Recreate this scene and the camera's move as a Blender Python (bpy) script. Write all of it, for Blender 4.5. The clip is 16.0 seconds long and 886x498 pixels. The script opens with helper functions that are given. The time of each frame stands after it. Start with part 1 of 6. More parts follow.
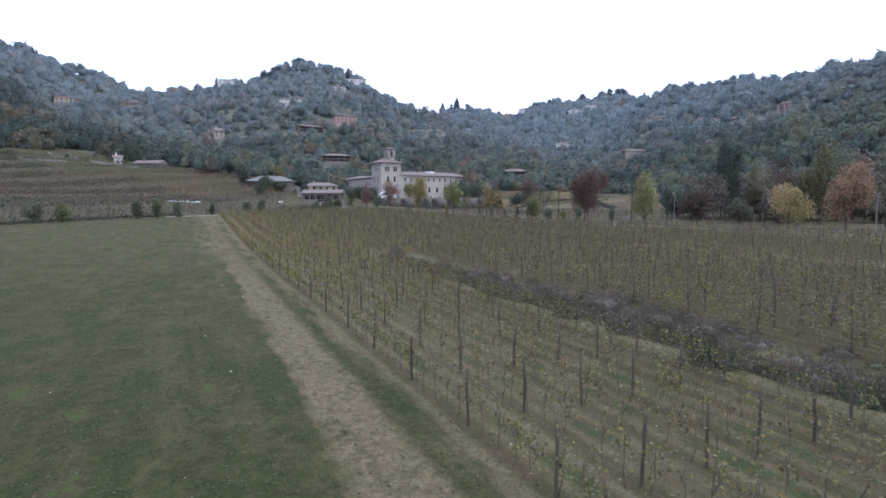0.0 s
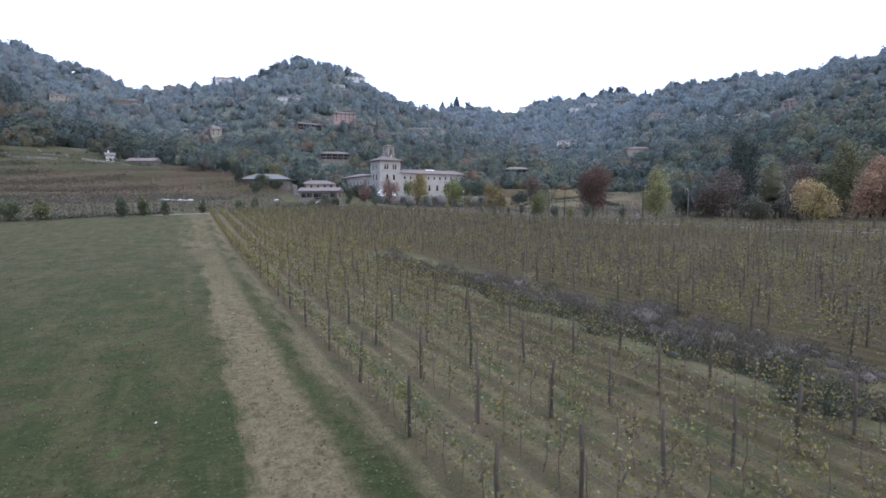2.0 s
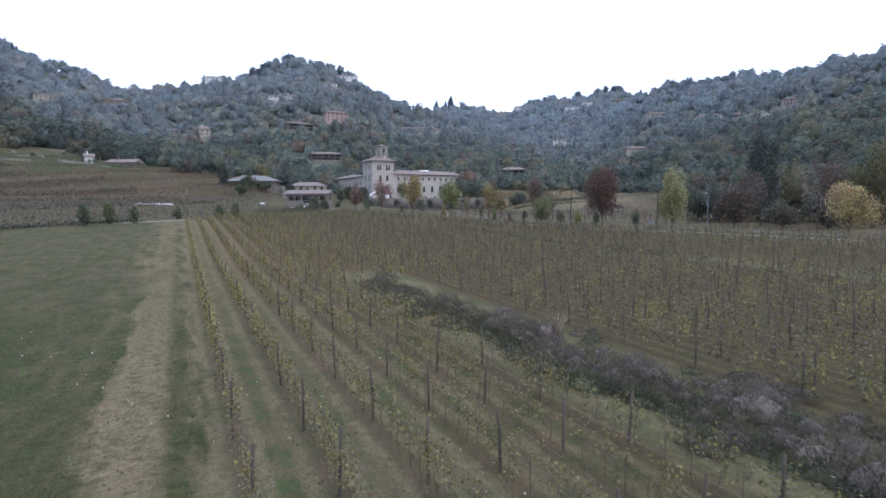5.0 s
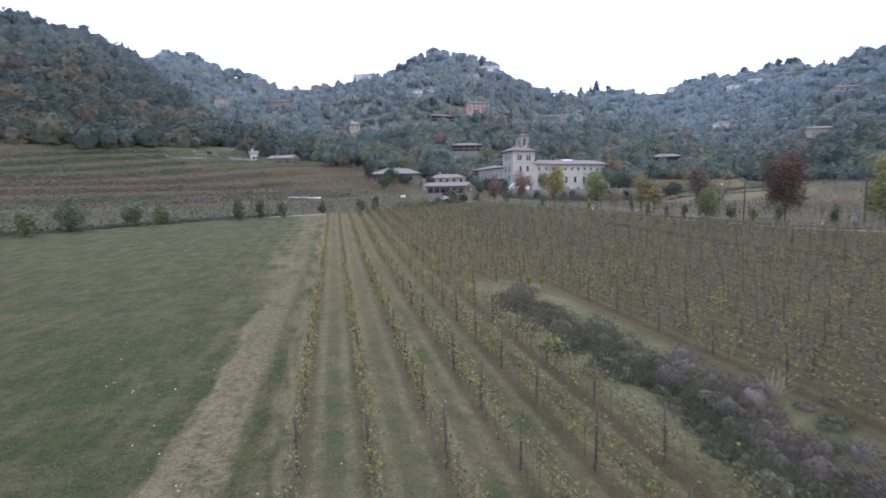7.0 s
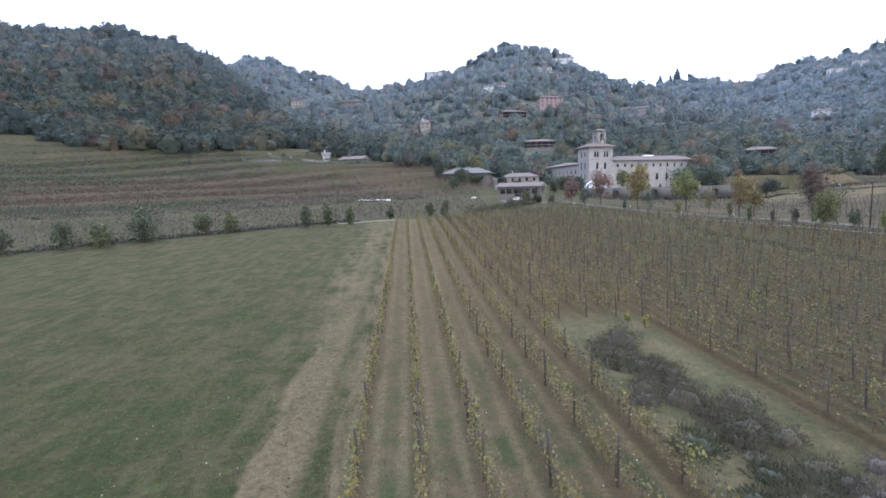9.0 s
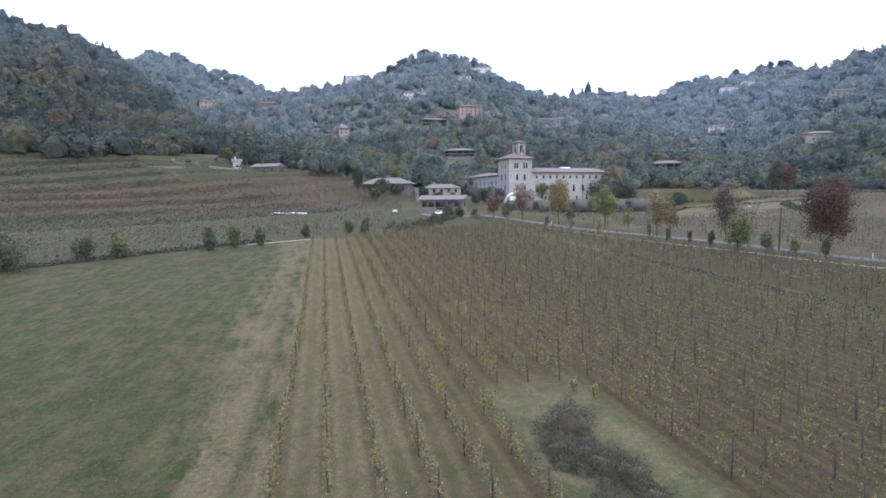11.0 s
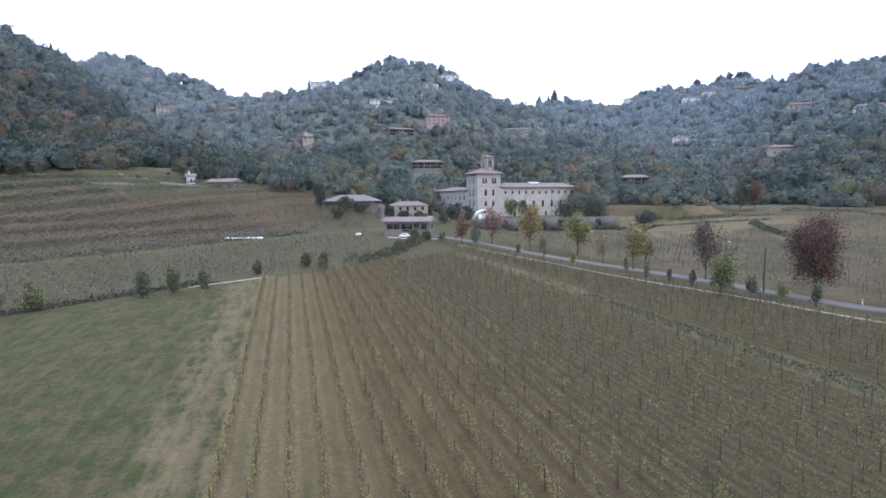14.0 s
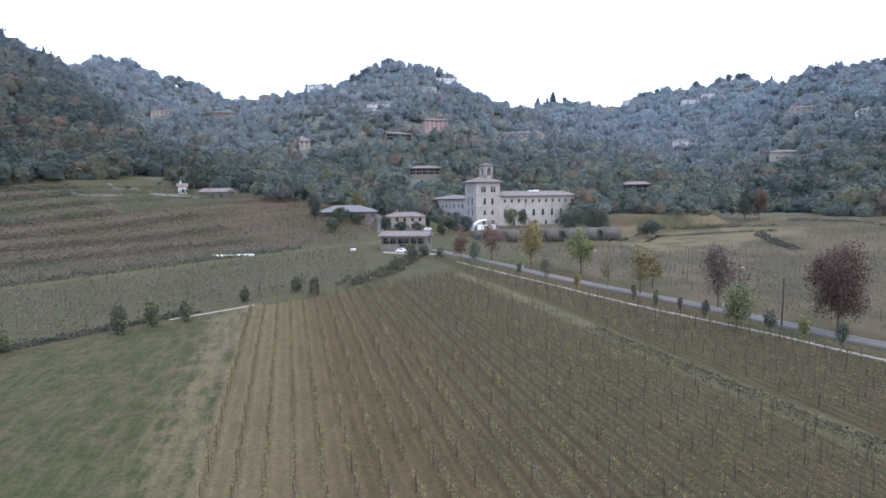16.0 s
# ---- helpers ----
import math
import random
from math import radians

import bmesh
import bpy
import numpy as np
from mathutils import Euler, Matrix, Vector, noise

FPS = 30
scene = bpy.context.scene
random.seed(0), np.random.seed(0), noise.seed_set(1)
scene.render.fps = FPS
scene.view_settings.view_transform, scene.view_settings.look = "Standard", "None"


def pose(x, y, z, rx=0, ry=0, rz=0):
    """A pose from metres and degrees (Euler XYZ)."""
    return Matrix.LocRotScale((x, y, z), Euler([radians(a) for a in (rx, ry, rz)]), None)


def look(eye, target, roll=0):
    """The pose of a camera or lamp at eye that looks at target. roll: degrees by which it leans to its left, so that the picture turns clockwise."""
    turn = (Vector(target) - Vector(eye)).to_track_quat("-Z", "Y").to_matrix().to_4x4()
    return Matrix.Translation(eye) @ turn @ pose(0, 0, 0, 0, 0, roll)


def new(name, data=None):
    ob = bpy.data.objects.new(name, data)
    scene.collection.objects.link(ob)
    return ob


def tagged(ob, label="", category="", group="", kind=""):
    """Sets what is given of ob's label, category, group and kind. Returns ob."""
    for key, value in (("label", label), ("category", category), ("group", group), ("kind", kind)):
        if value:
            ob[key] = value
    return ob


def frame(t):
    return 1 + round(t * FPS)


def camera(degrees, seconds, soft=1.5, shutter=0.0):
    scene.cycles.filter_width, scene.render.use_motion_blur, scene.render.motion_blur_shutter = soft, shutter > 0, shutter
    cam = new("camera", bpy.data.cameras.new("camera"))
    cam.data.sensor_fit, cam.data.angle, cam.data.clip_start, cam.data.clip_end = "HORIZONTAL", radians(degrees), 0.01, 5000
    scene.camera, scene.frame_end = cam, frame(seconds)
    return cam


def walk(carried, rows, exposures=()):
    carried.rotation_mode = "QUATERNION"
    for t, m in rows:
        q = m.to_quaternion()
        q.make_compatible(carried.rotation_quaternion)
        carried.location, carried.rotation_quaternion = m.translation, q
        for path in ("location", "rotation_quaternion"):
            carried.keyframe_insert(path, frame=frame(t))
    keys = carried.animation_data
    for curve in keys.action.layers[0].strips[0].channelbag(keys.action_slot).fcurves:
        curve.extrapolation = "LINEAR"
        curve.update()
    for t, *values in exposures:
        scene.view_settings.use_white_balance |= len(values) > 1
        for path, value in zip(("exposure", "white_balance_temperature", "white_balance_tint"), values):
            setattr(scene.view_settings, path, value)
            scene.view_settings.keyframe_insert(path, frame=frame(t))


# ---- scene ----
# ---- camera ----
FOV = 77.65
PATH = [  # seconds, x, y, z, yaw to the left, pitch, roll
    (0, -8.465, 5.691, 7.778, -24.932, -4.647, -0.116),
    (0.5, -7.792, 7.301, 7.637, -24.928, -4.651, -0.159),
    (1, -7.127, 8.920, 7.527, -24.935, -4.681, -0.099),
    (1.5, -6.482, 10.513, 7.402, -24.919, -4.693, -0.150),
    (2, -5.846, 12.076, 7.297, -24.942, -4.721, -0.186),
    (2.5, -5.191, 13.691, 7.338, -24.949, -4.714, -0.178),
    (3, -4.562, 15.282, 7.454, -24.953, -4.714, -0.161),
    (3.5, -3.918, 16.992, 7.632, -25.370, -4.533, -0.098),
    (4, -3.137, 18.854, 7.926, -25.892, -4.516, -0.177),
    (4.5, -2.279, 20.810, 8.278, -26.099, -4.612, -0.305),
    (5, -1.413, 22.795, 8.616, -25.520, -4.759, -0.377),
    (5.3, -0.920, 23.971, 8.785, -24.597, -4.847, -0.351),
    (5.5, -0.602, 24.748, 8.882, -23.736, -4.905, -0.302),
    (6, 0.163, 26.731, 9.121, -21.590, -5.041, -0.298),
    (6.5, 0.856, 28.703, 9.305, -17.515, -5.311, -0.485),
    (7, 1.462, 30.578, 9.466, -11.040, -5.666, -0.735),
    (7.5, 1.870, 32.596, 9.712, -6.614, -5.891, -0.960),
    (8, 2.028, 34.491, 10.117, -4.851, -5.932, -1.178),
    (8.2, 2.081, 35.232, 10.284, -4.291, -5.921, -1.255),
    (8.5, 2.129, 36.330, 10.632, -3.766, -5.919, -1.321),
    (9, 2.130, 38.128, 11.455, -3.729, -5.954, -1.303),
    (9.5, 2.111, 39.887, 12.409, -4.694, -5.987, -1.185),
    (10, 2.165, 41.612, 13.293, -6.608, -5.961, -1.036),
    (10.3, 2.271, 42.632, 13.706, -8.188, -5.895, -0.961),
    (10.5, 2.373, 43.306, 13.929, -9.422, -5.829, -0.917),
    (11, 2.703, 44.975, 14.540, -12.034, -5.649, -0.784),
    (11.5, 3.101, 46.555, 15.383, -13.446, -5.535, -0.704),
    (12, 3.551, 48.176, 16.389, -14.339, -5.409, -0.668),
    (12.5, 4.049, 49.755, 17.467, -14.848, -5.383, -0.638),
    (13, 4.491, 51.298, 18.486, -15.215, -5.331, -0.630),
    (13.5, 4.981, 52.834, 19.554, -15.342, -5.293, -0.656),
    (14, 5.520, 54.439, 20.695, -15.370, -5.257, -0.689),
    (14.5, 6.044, 56.023, 21.830, -15.384, -5.251, -0.740),
    (15, 6.530, 57.602, 22.982, -15.428, -5.255, -0.758),
    (15.5, 7.015, 59.168, 24.142, -15.491, -5.252, -0.777),
    (16, 7.551, 60.770, 25.207, -15.526, -5.220, -0.784),
]


def ahead(yaw, pitch):
    a, b = radians(yaw), radians(pitch)
    return Vector((-math.sin(a) * math.cos(b), math.cos(a) * math.cos(b), math.sin(b)))


cam = camera(FOV, 16.0, soft=1.62, shutter=0.3)
walk(cam, [(t, look((x, y, z), Vector((x, y, z)) + 10 * ahead(yaw, pitch), roll)) for t, x, y, z, yaw, pitch, roll in PATH],
     exposures=[(0, 0.0), (3, 0.02), (5.5, 0.02), (6.5, 0.14), (7.5, 0.25), (11, 0.3), (16, 0.28)])

# ---- overcast evening light ----
world = bpy.data.worlds.new("overcast_sky")
scene.world = world
world.use_nodes = True
wn = world.node_tree.nodes
wn.clear()
sky = wn.new("ShaderNodeTexSky")
sky.sky_type, sky.sun_disc, sky.sun_elevation, sky.sun_rotation = "NISHITA", False, radians(32), radians(150)
sky.dust_density, sky.air_density = 3.0, 1.0
sky_bg, cloud_bg, add, wout = (wn.new(n) for n in ("ShaderNodeBackground", "ShaderNodeBackground", "ShaderNodeAddShader", "ShaderNodeOutputWorld"))
sky_bg.inputs["Strength"].default_value = 0.05
cloud_bg.inputs["Color"].default_value = (0.835, 0.945, 1.30, 1)      # the even cloud cover
cloud_bg.inputs["Strength"].default_value = 1.58
wl = world.node_tree.links
wl.new(sky.outputs[0], sky_bg.inputs["Color"])
wl.new(sky_bg.outputs[0], add.inputs[0])
wl.new(cloud_bg.outputs[0], add.inputs[1])
wl.new(add.outputs[0], wout.inputs["Surface"])
sun = new("sun", bpy.data.lights.new("sun", "SUN"))
sun.data.energy, sun.data.angle, sun.data.color = 0.7, radians(25), (1.0, 0.96, 0.9)
sun.matrix_world = look((0, 0, 200), (-60, 95, 0))

# ---- small mesh kit ----
rng = np.random.default_rng(7)


def link(name, me, parent=None, label="", smooth_faces=False):
    ob = new(name, me)
    if parent is not None:
        ob.parent = parent
    if label:
        ob["label"] = label
    if smooth_faces:
        me.polygons.foreach_set("use_smooth", np.ones(len(me.polygons), bool))
    return ob


def mesh_of(name, v, f, mats, which=None, tint=None):
    """A mesh from arrays: places, equal-sided faces, materials, each face's material, and a leaf colour for each place."""
    v, f = np.asarray(v, np.float32).reshape(-1, 3), np.asarray(f, np.int32)
    me = bpy.data.meshes.new(name)
    k = f.shape[1]
    me.vertices.add(len(v))
    me.vertices.foreach_set("co", v.ravel())
    me.loops.add(f.size)
    me.loops.foreach_set("vertex_index", f.ravel())
    me.polygons.add(len(f))
    me.polygons.foreach_set("loop_start", np.arange(0, f.size, k, dtype=np.int32))
    me.polygons.foreach_set("loop_total", np.full(len(f), k, np.int32))
    for m in mats if isinstance(mats, (list, tuple)) else [mats]:
        me.materials.append(m)
    if which is not None:
        me.polygons.foreach_set("material_index", np.asarray(which, np.int32))
    if tint is not None:
        a = me.attributes.new("leaf_colour", "FLOAT_COLOR", "POINT")
        c = np.ones((len(v), 4), np.float32)
        c[:, :3] = tint
        a.data.foreach_set("color", c.ravel())
    me.update(calc_edges=True)
    return me


def joined(pieces):
    """Joins (places, faces) pairs into one pair."""
    vs, fs, n = [], [], 0
    for v, f in pieces:
        v, f = np.asarray(v, float).reshape(-1, 3), np.asarray(f, int)
        vs.append(v), fs.append(f + n)
        n += len(v)
    return np.concatenate(vs), np.concatenate(fs)


BOX_FACES = np.array([[0, 3, 2, 1], [4, 5, 6, 7], [0, 1, 5, 4], [1, 2, 6, 5], [2, 3, 7, 6], [3, 0, 4, 7]])


def box(x0, x1, y0, y1, z0, z1):
    return np.array([[x0, y0, z0], [x1, y0, z0], [x1, y1, z0], [x0, y1, z0], [x0, y0, z1], [x1, y0, z1], [x1, y1, z1], [x0, y1, z1]], float), BOX_FACES


def tube(points, radii, sides=5):
    """A tapering tube of quads along some points, closed to a tip at its end."""
    p = np.asarray(points, float)
    d = np.gradient(p, axis=0)
    d /= np.linalg.norm(d, axis=1)[:, None] + 1e-9
    side = np.cross(d, [0.31, 0.95, 0.05])
    side /= np.linalg.norm(side, axis=1)[:, None] + 1e-9
    up = np.cross(side, d)
    a = np.arange(sides) * 2 * np.pi / sides
    rings = p[:, None] + np.asarray(radii, float)[:, None, None] * (np.cos(a)[None, :, None] * side[:, None] + np.sin(a)[None, :, None] * up[:, None])
    v = rings.reshape(-1, 3)
    f = [[i * sides + j, i * sides + (j + 1) % sides, (i + 1) * sides + (j + 1) % sides, (i + 1) * sides + j] for i in range(len(p) - 1) for j in range(sides)]
    v = np.concatenate([v, p[-1:]])
    return v, np.array(f)


def leaves(centres, size, out=None, flat=0.5, r=rng):
    """Small bent leaf quads at the centres; out: the way each one roughly faces."""
    n = len(centres)
    nrm = r.normal(size=(n, 3))
    if out is not None:
        nrm = nrm * flat + out
    nrm /= np.linalg.norm(nrm, axis=1)[:, None] + 1e-9
    a = np.cross(nrm, r.normal(size=(n, 3)))
    a /= np.linalg.norm(a, axis=1)[:, None] + 1e-9
    b = np.cross(nrm, a)
    s = (np.asarray(size) * r.uniform(0.6, 1.35, n))[:, None]
    bend = nrm * s * 0.22
    c = np.asarray(centres)
    v = np.stack([c - a * s * 0.5 - bend, c + b * s * 0.42, c + a * s * 0.55 - bend, c - b * s * 0.42], 1).reshape(-1, 3)
    return v, np.arange(4 * n).reshape(-1, 4)


def thing(name, label, category, group="", at=None, kind=""):
    ob = new(name)
    if at is not None:
        ob.matrix_world = at
    return tagged(ob, label, category, group, kind)


# ---- materials ----
def material(name):
    m = bpy.data.materials.new(name)
    m.use_nodes = True
    return m, m.node_tree.nodes, m.node_tree.links, m.node_tree.nodes["Principled BSDF"]


def noise_node(n, l, scale, detail=4, rough=0.6, vector=None):
    t = n.new("ShaderNodeTexNoise")
    t.inputs["Scale"].default_value, t.inputs["Detail"].default_value, t.inputs["Roughness"].default_value = scale, detail, rough
    if vector is not None:
        l.new(vector, t.inputs["Vector"])
    return t


def ramp_node(n, l, fac, stops):
    r = n.new("ShaderNodeValToRGB")
    e = r.color_ramp.elements
    for k, (p, c) in enumerate(stops):
        q = e[k] if k < 2 else e.new(p)
        q.position, q.color = p, (*c, 1) if len(c) == 3 else c
    l.new(fac, r.inputs["Fac"])
    return r


def mix_node(n, l, fac, a, b, blend="MIX"):
    m = n.new("ShaderNodeMix")
    m.data_type, m.blend_type = "RGBA", blend
    for src, k in ((fac, 0), (a, 6), (b, 7)):
        if isinstance(src, (int, float)):
            m.inputs[k].default_value = src
        elif isinstance(src, tuple):
            m.inputs[k].default_value = (*src, 1)
        else:
            l.new(src, m.inputs[k])
    return m.outputs[2]


def math_node(n, l, op, a, b=0.0, c=0.0, clamp=False):
    m = n.new("ShaderNodeMath")
    m.operation, m.use_clamp = op, clamp
    for k, src in enumerate((a, b, c)):
        if isinstance(src, (int, float)):
            m.inputs[k].default_value = src
        else:
            l.new(src, m.inputs[k])
    return m.outputs[0]


def bump_node(n, l, height_out, strength, distance, bsdf):
    b = n.new("ShaderNodeBump")
    b.inputs["Strength"].default_value, b.inputs["Distance"].default_value = strength, distance
    l.new(height_out, b.inputs["Height"])
    l.new(b.outputs[0], bsdf.inputs["Normal"])


def surface(name, dark, light, scale=3.0, rough=0.85, fine=30.0, bump=0.3, metal=0.0, piece=0.0):
    """A weathered surface: blotches and grain between two colours; piece: how much separate pieces differ."""
    m, n, l, p = material(name)
    co = n.new("ShaderNodeTexCoord").outputs["Object"]
    big, small = noise_node(n, l, scale, 5, 0.65, co), noise_node(n, l, fine, 3, 0.7, co)
    f = math_node(n, l, "MULTIPLY_ADD", big.outputs[0], 1.3, -0.35)
    f = math_node(n, l, "MULTIPLY_ADD", small.outputs[0], 0.4, f)
    if piece:
        f = math_node(n, l, "MULTIPLY_ADD", n.new("ShaderNodeObjectInfo").outputs["Random"], piece, math_node(n, l, "SUBTRACT", f, piece / 2))
    l.new(ramp_node(n, l, f, [(0.05, dark), (0.85, light)]).outputs[0], p.inputs["Base Color"])
    p.inputs["Roughness"].default_value, p.inputs["Metallic"].default_value = rough, metal
    bump_node(n, l, small.outputs[0], bump, 0.02, p)
    return m


def foliage(name, colour=None, spread=0.5, through_light=0.25, grain=5.0, fuzz=0.25, dull=0.22, sheen=(0.9, 1.0, 0.95), rough=0.35):
    """Leaves: a colour, or the mesh's own leaf_colour, that differs from leaf to leaf."""
    m, n, l, p = material(name)
    if colour is None:
        a = n.new("ShaderNodeAttribute")
        a.attribute_name = "leaf_colour"
        base = a.outputs["Color"]
    else:
        c = n.new("ShaderNodeRGB")
        c.outputs[0].default_value = (*colour, 1)
        base = c.outputs[0]
    g = n.new("ShaderNodeNewGeometry")
    v = n.new("ShaderNodeHueSaturation")
    l.new(base, v.inputs["Color"])
    l.new(math_node(n, l, "MULTIPLY_ADD", g.outputs["Random Per Island"], spread * 2, 1 - spread), v.inputs["Value"])
    l.new(math_node(n, l, "MULTIPLY_ADD", noise_node(n, l, 0.35, 2, 0.5, g.outputs["Position"]).outputs[0], 0.10, 0.45), v.inputs["Hue"])
    # clusters of lit and dull leaves
    spray = noise_node(n, l, grain, 3, 0.7, g.outputs["Position"]).outputs[0]
    dapple = mix_node(n, l, 1.0, v.outputs[0], ramp_node(n, l, spray, [(0.36, (1 - dull,) * 3), (0.64, (1 + dull,) * 3)]).outputs[0], "MULTIPLY")
    l.new(dapple, p.inputs["Base Color"])
    bump_node(n, l, spray, rough, 0.4 / grain, p)
    p.inputs["Roughness"].default_value = 0.75
    p.inputs["Specular IOR Level"].default_value = 0.2
    p.inputs["Sheen Weight"].default_value, p.inputs["Sheen Roughness"].default_value = fuzz, 0.6
    p.inputs["Sheen Tint"].default_value = (*sheen, 1)
    t = n.new("ShaderNodeBsdfTranslucent")
    l.new(dapple, t.inputs["Color"])
    mx = n.new("ShaderNodeMixShader")
    mx.inputs[0].default_value = through_light
    l.new(p.outputs[0], mx.inputs[1])
    l.new(t.outputs[0], mx.inputs[2])
    l.new(mx.outputs[0], n["Material Output"].inputs["Surface"])
    return m


M_LEAF = foliage("leaves", spread=0.38, through_light=0.35)
# bluish sheen on both wood materials imitates haze over the hills
M_WOOD = foliage("wood_leaves", spread=0.10, through_light=0.45, grain=0.8, fuzz=0.36, dull=0.14, sheen=(0.85, 0.95, 1.0), rough=0.35)
M_WOOD_NEAR = foliage("near_wood_leaves", spread=0.14, through_light=0.4, grain=0.8, fuzz=0.18, dull=0.2, sheen=(0.87, 0.96, 1.0), rough=0.5)
M_PLUME = foliage("dry_plumes", spread=0.14, through_light=0.3, grain=4.0, fuzz=0.2, dull=0.12)
M_BARK = surface("bark", (0.05, 0.04, 0.03), (0.13, 0.10, 0.08), 4, 0.95, 40, 0.6)
M_POST = surface("weathered_post_wood", (0.030, 0.025, 0.019), (0.092, 0.074, 0.055), 3, 0.9, 35, 0.4, piece=0.4)
M_STEM = surface("vine_wood", (0.06, 0.045, 0.035), (0.15, 0.11, 0.08), 6, 0.95, 50, 0.4)
M_WIRE = surface("galvanised_wire", (0.10, 0.10, 0.10), (0.2, 0.2, 0.2), 8, 0.5, 30, 0.1, 0.8)
M_PLASTER = surface("old_pale_plaster", (0.25, 0.235, 0.215), (0.39, 0.37, 0.345), 0.35, 0.92, 6, 0.25)
M_PLASTER_WARM = surface("warm_plaster", (0.21, 0.19, 0.165), (0.33, 0.30, 0.255), 0.5, 0.92, 6, 0.25)
M_PLASTER_GREY = surface("grey_weathered_plaster", (0.105, 0.094, 0.083), (0.185, 0.166, 0.148), 0.5, 0.92, 6, 0.25)
M_PLASTER_WHITE = surface("white_plaster", (0.40, 0.40, 0.395), (0.60, 0.60, 0.59), 0.5, 0.9, 6, 0.2)
M_PLASTER_PINK = surface("pink_plaster", (0.24, 0.18, 0.165), (0.33, 0.245, 0.23), 0.5, 0.92, 6, 0.2)
M_TILE = surface("old_clay_roof_tiles", (0.11, 0.09, 0.083), (0.21, 0.172, 0.16), 0.8, 0.9, 9, 0.6)
M_TILE_GREY = surface("grey_roof_sheets", (0.095, 0.095, 0.093), (0.175, 0.175, 0.17), 0.8, 0.8, 9, 0.4)
M_WALLSTONE = surface("pale_dry_stone", (0.11, 0.10, 0.09), (0.27, 0.25, 0.225), 1.4, 0.95, 7, 0.9)
M_STONE = surface("rubble_stone", (0.05, 0.048, 0.044), (0.16, 0.15, 0.135), 1.6, 0.95, 7, 0.9)
M_GLASS = surface("dark_window_glass", (0.015, 0.017, 0.02), (0.03, 0.033, 0.036), 2, 0.12, 10, 0.02)
M_SHUTTER = surface("dark_wood_shutters", (0.05, 0.035, 0.028), (0.11, 0.08, 0.06), 3, 0.8, 20, 0.3)
M_ASPHALT = surface("worn_asphalt", (0.084, 0.077, 0.071), (0.140, 0.129, 0.120), 0.6, 0.9, 40, 0.3)
M_GRAVEL = surface("pale_gravel_path", (0.24, 0.215, 0.185), (0.38, 0.345, 0.30), 1.2, 0.95, 25, 0.6)
M_METAL = surface("galvanised_steel", (0.16, 0.165, 0.17), (0.27, 0.275, 0.28), 4, 0.45, 30, 0.1, 0.7)
M_WHITE = surface("white_canvas", (0.70, 0.70, 0.70), (0.85, 0.85, 0.85), 2, 0.7, 20, 0.1)
M_CARPAINT = surface("white_car_paint", (0.68, 0.68, 0.68), (0.78, 0.78, 0.78), 2, 0.25, 20, 0.02)
M_TYRE = surface("black_rubber", (0.015, 0.015, 0.015), (0.03, 0.03, 0.03), 8, 0.9, 30, 0.2)

# ---- terrain: one height function for the whole valley ----
SLOPE = 0.01135        # the valley floor rises gently along the vine rows


def smooth(a, b, v):
    u = np.clip((v - a) / (b - a), 0.0, 1.0)
    return u * u * (3 - 2 * u)


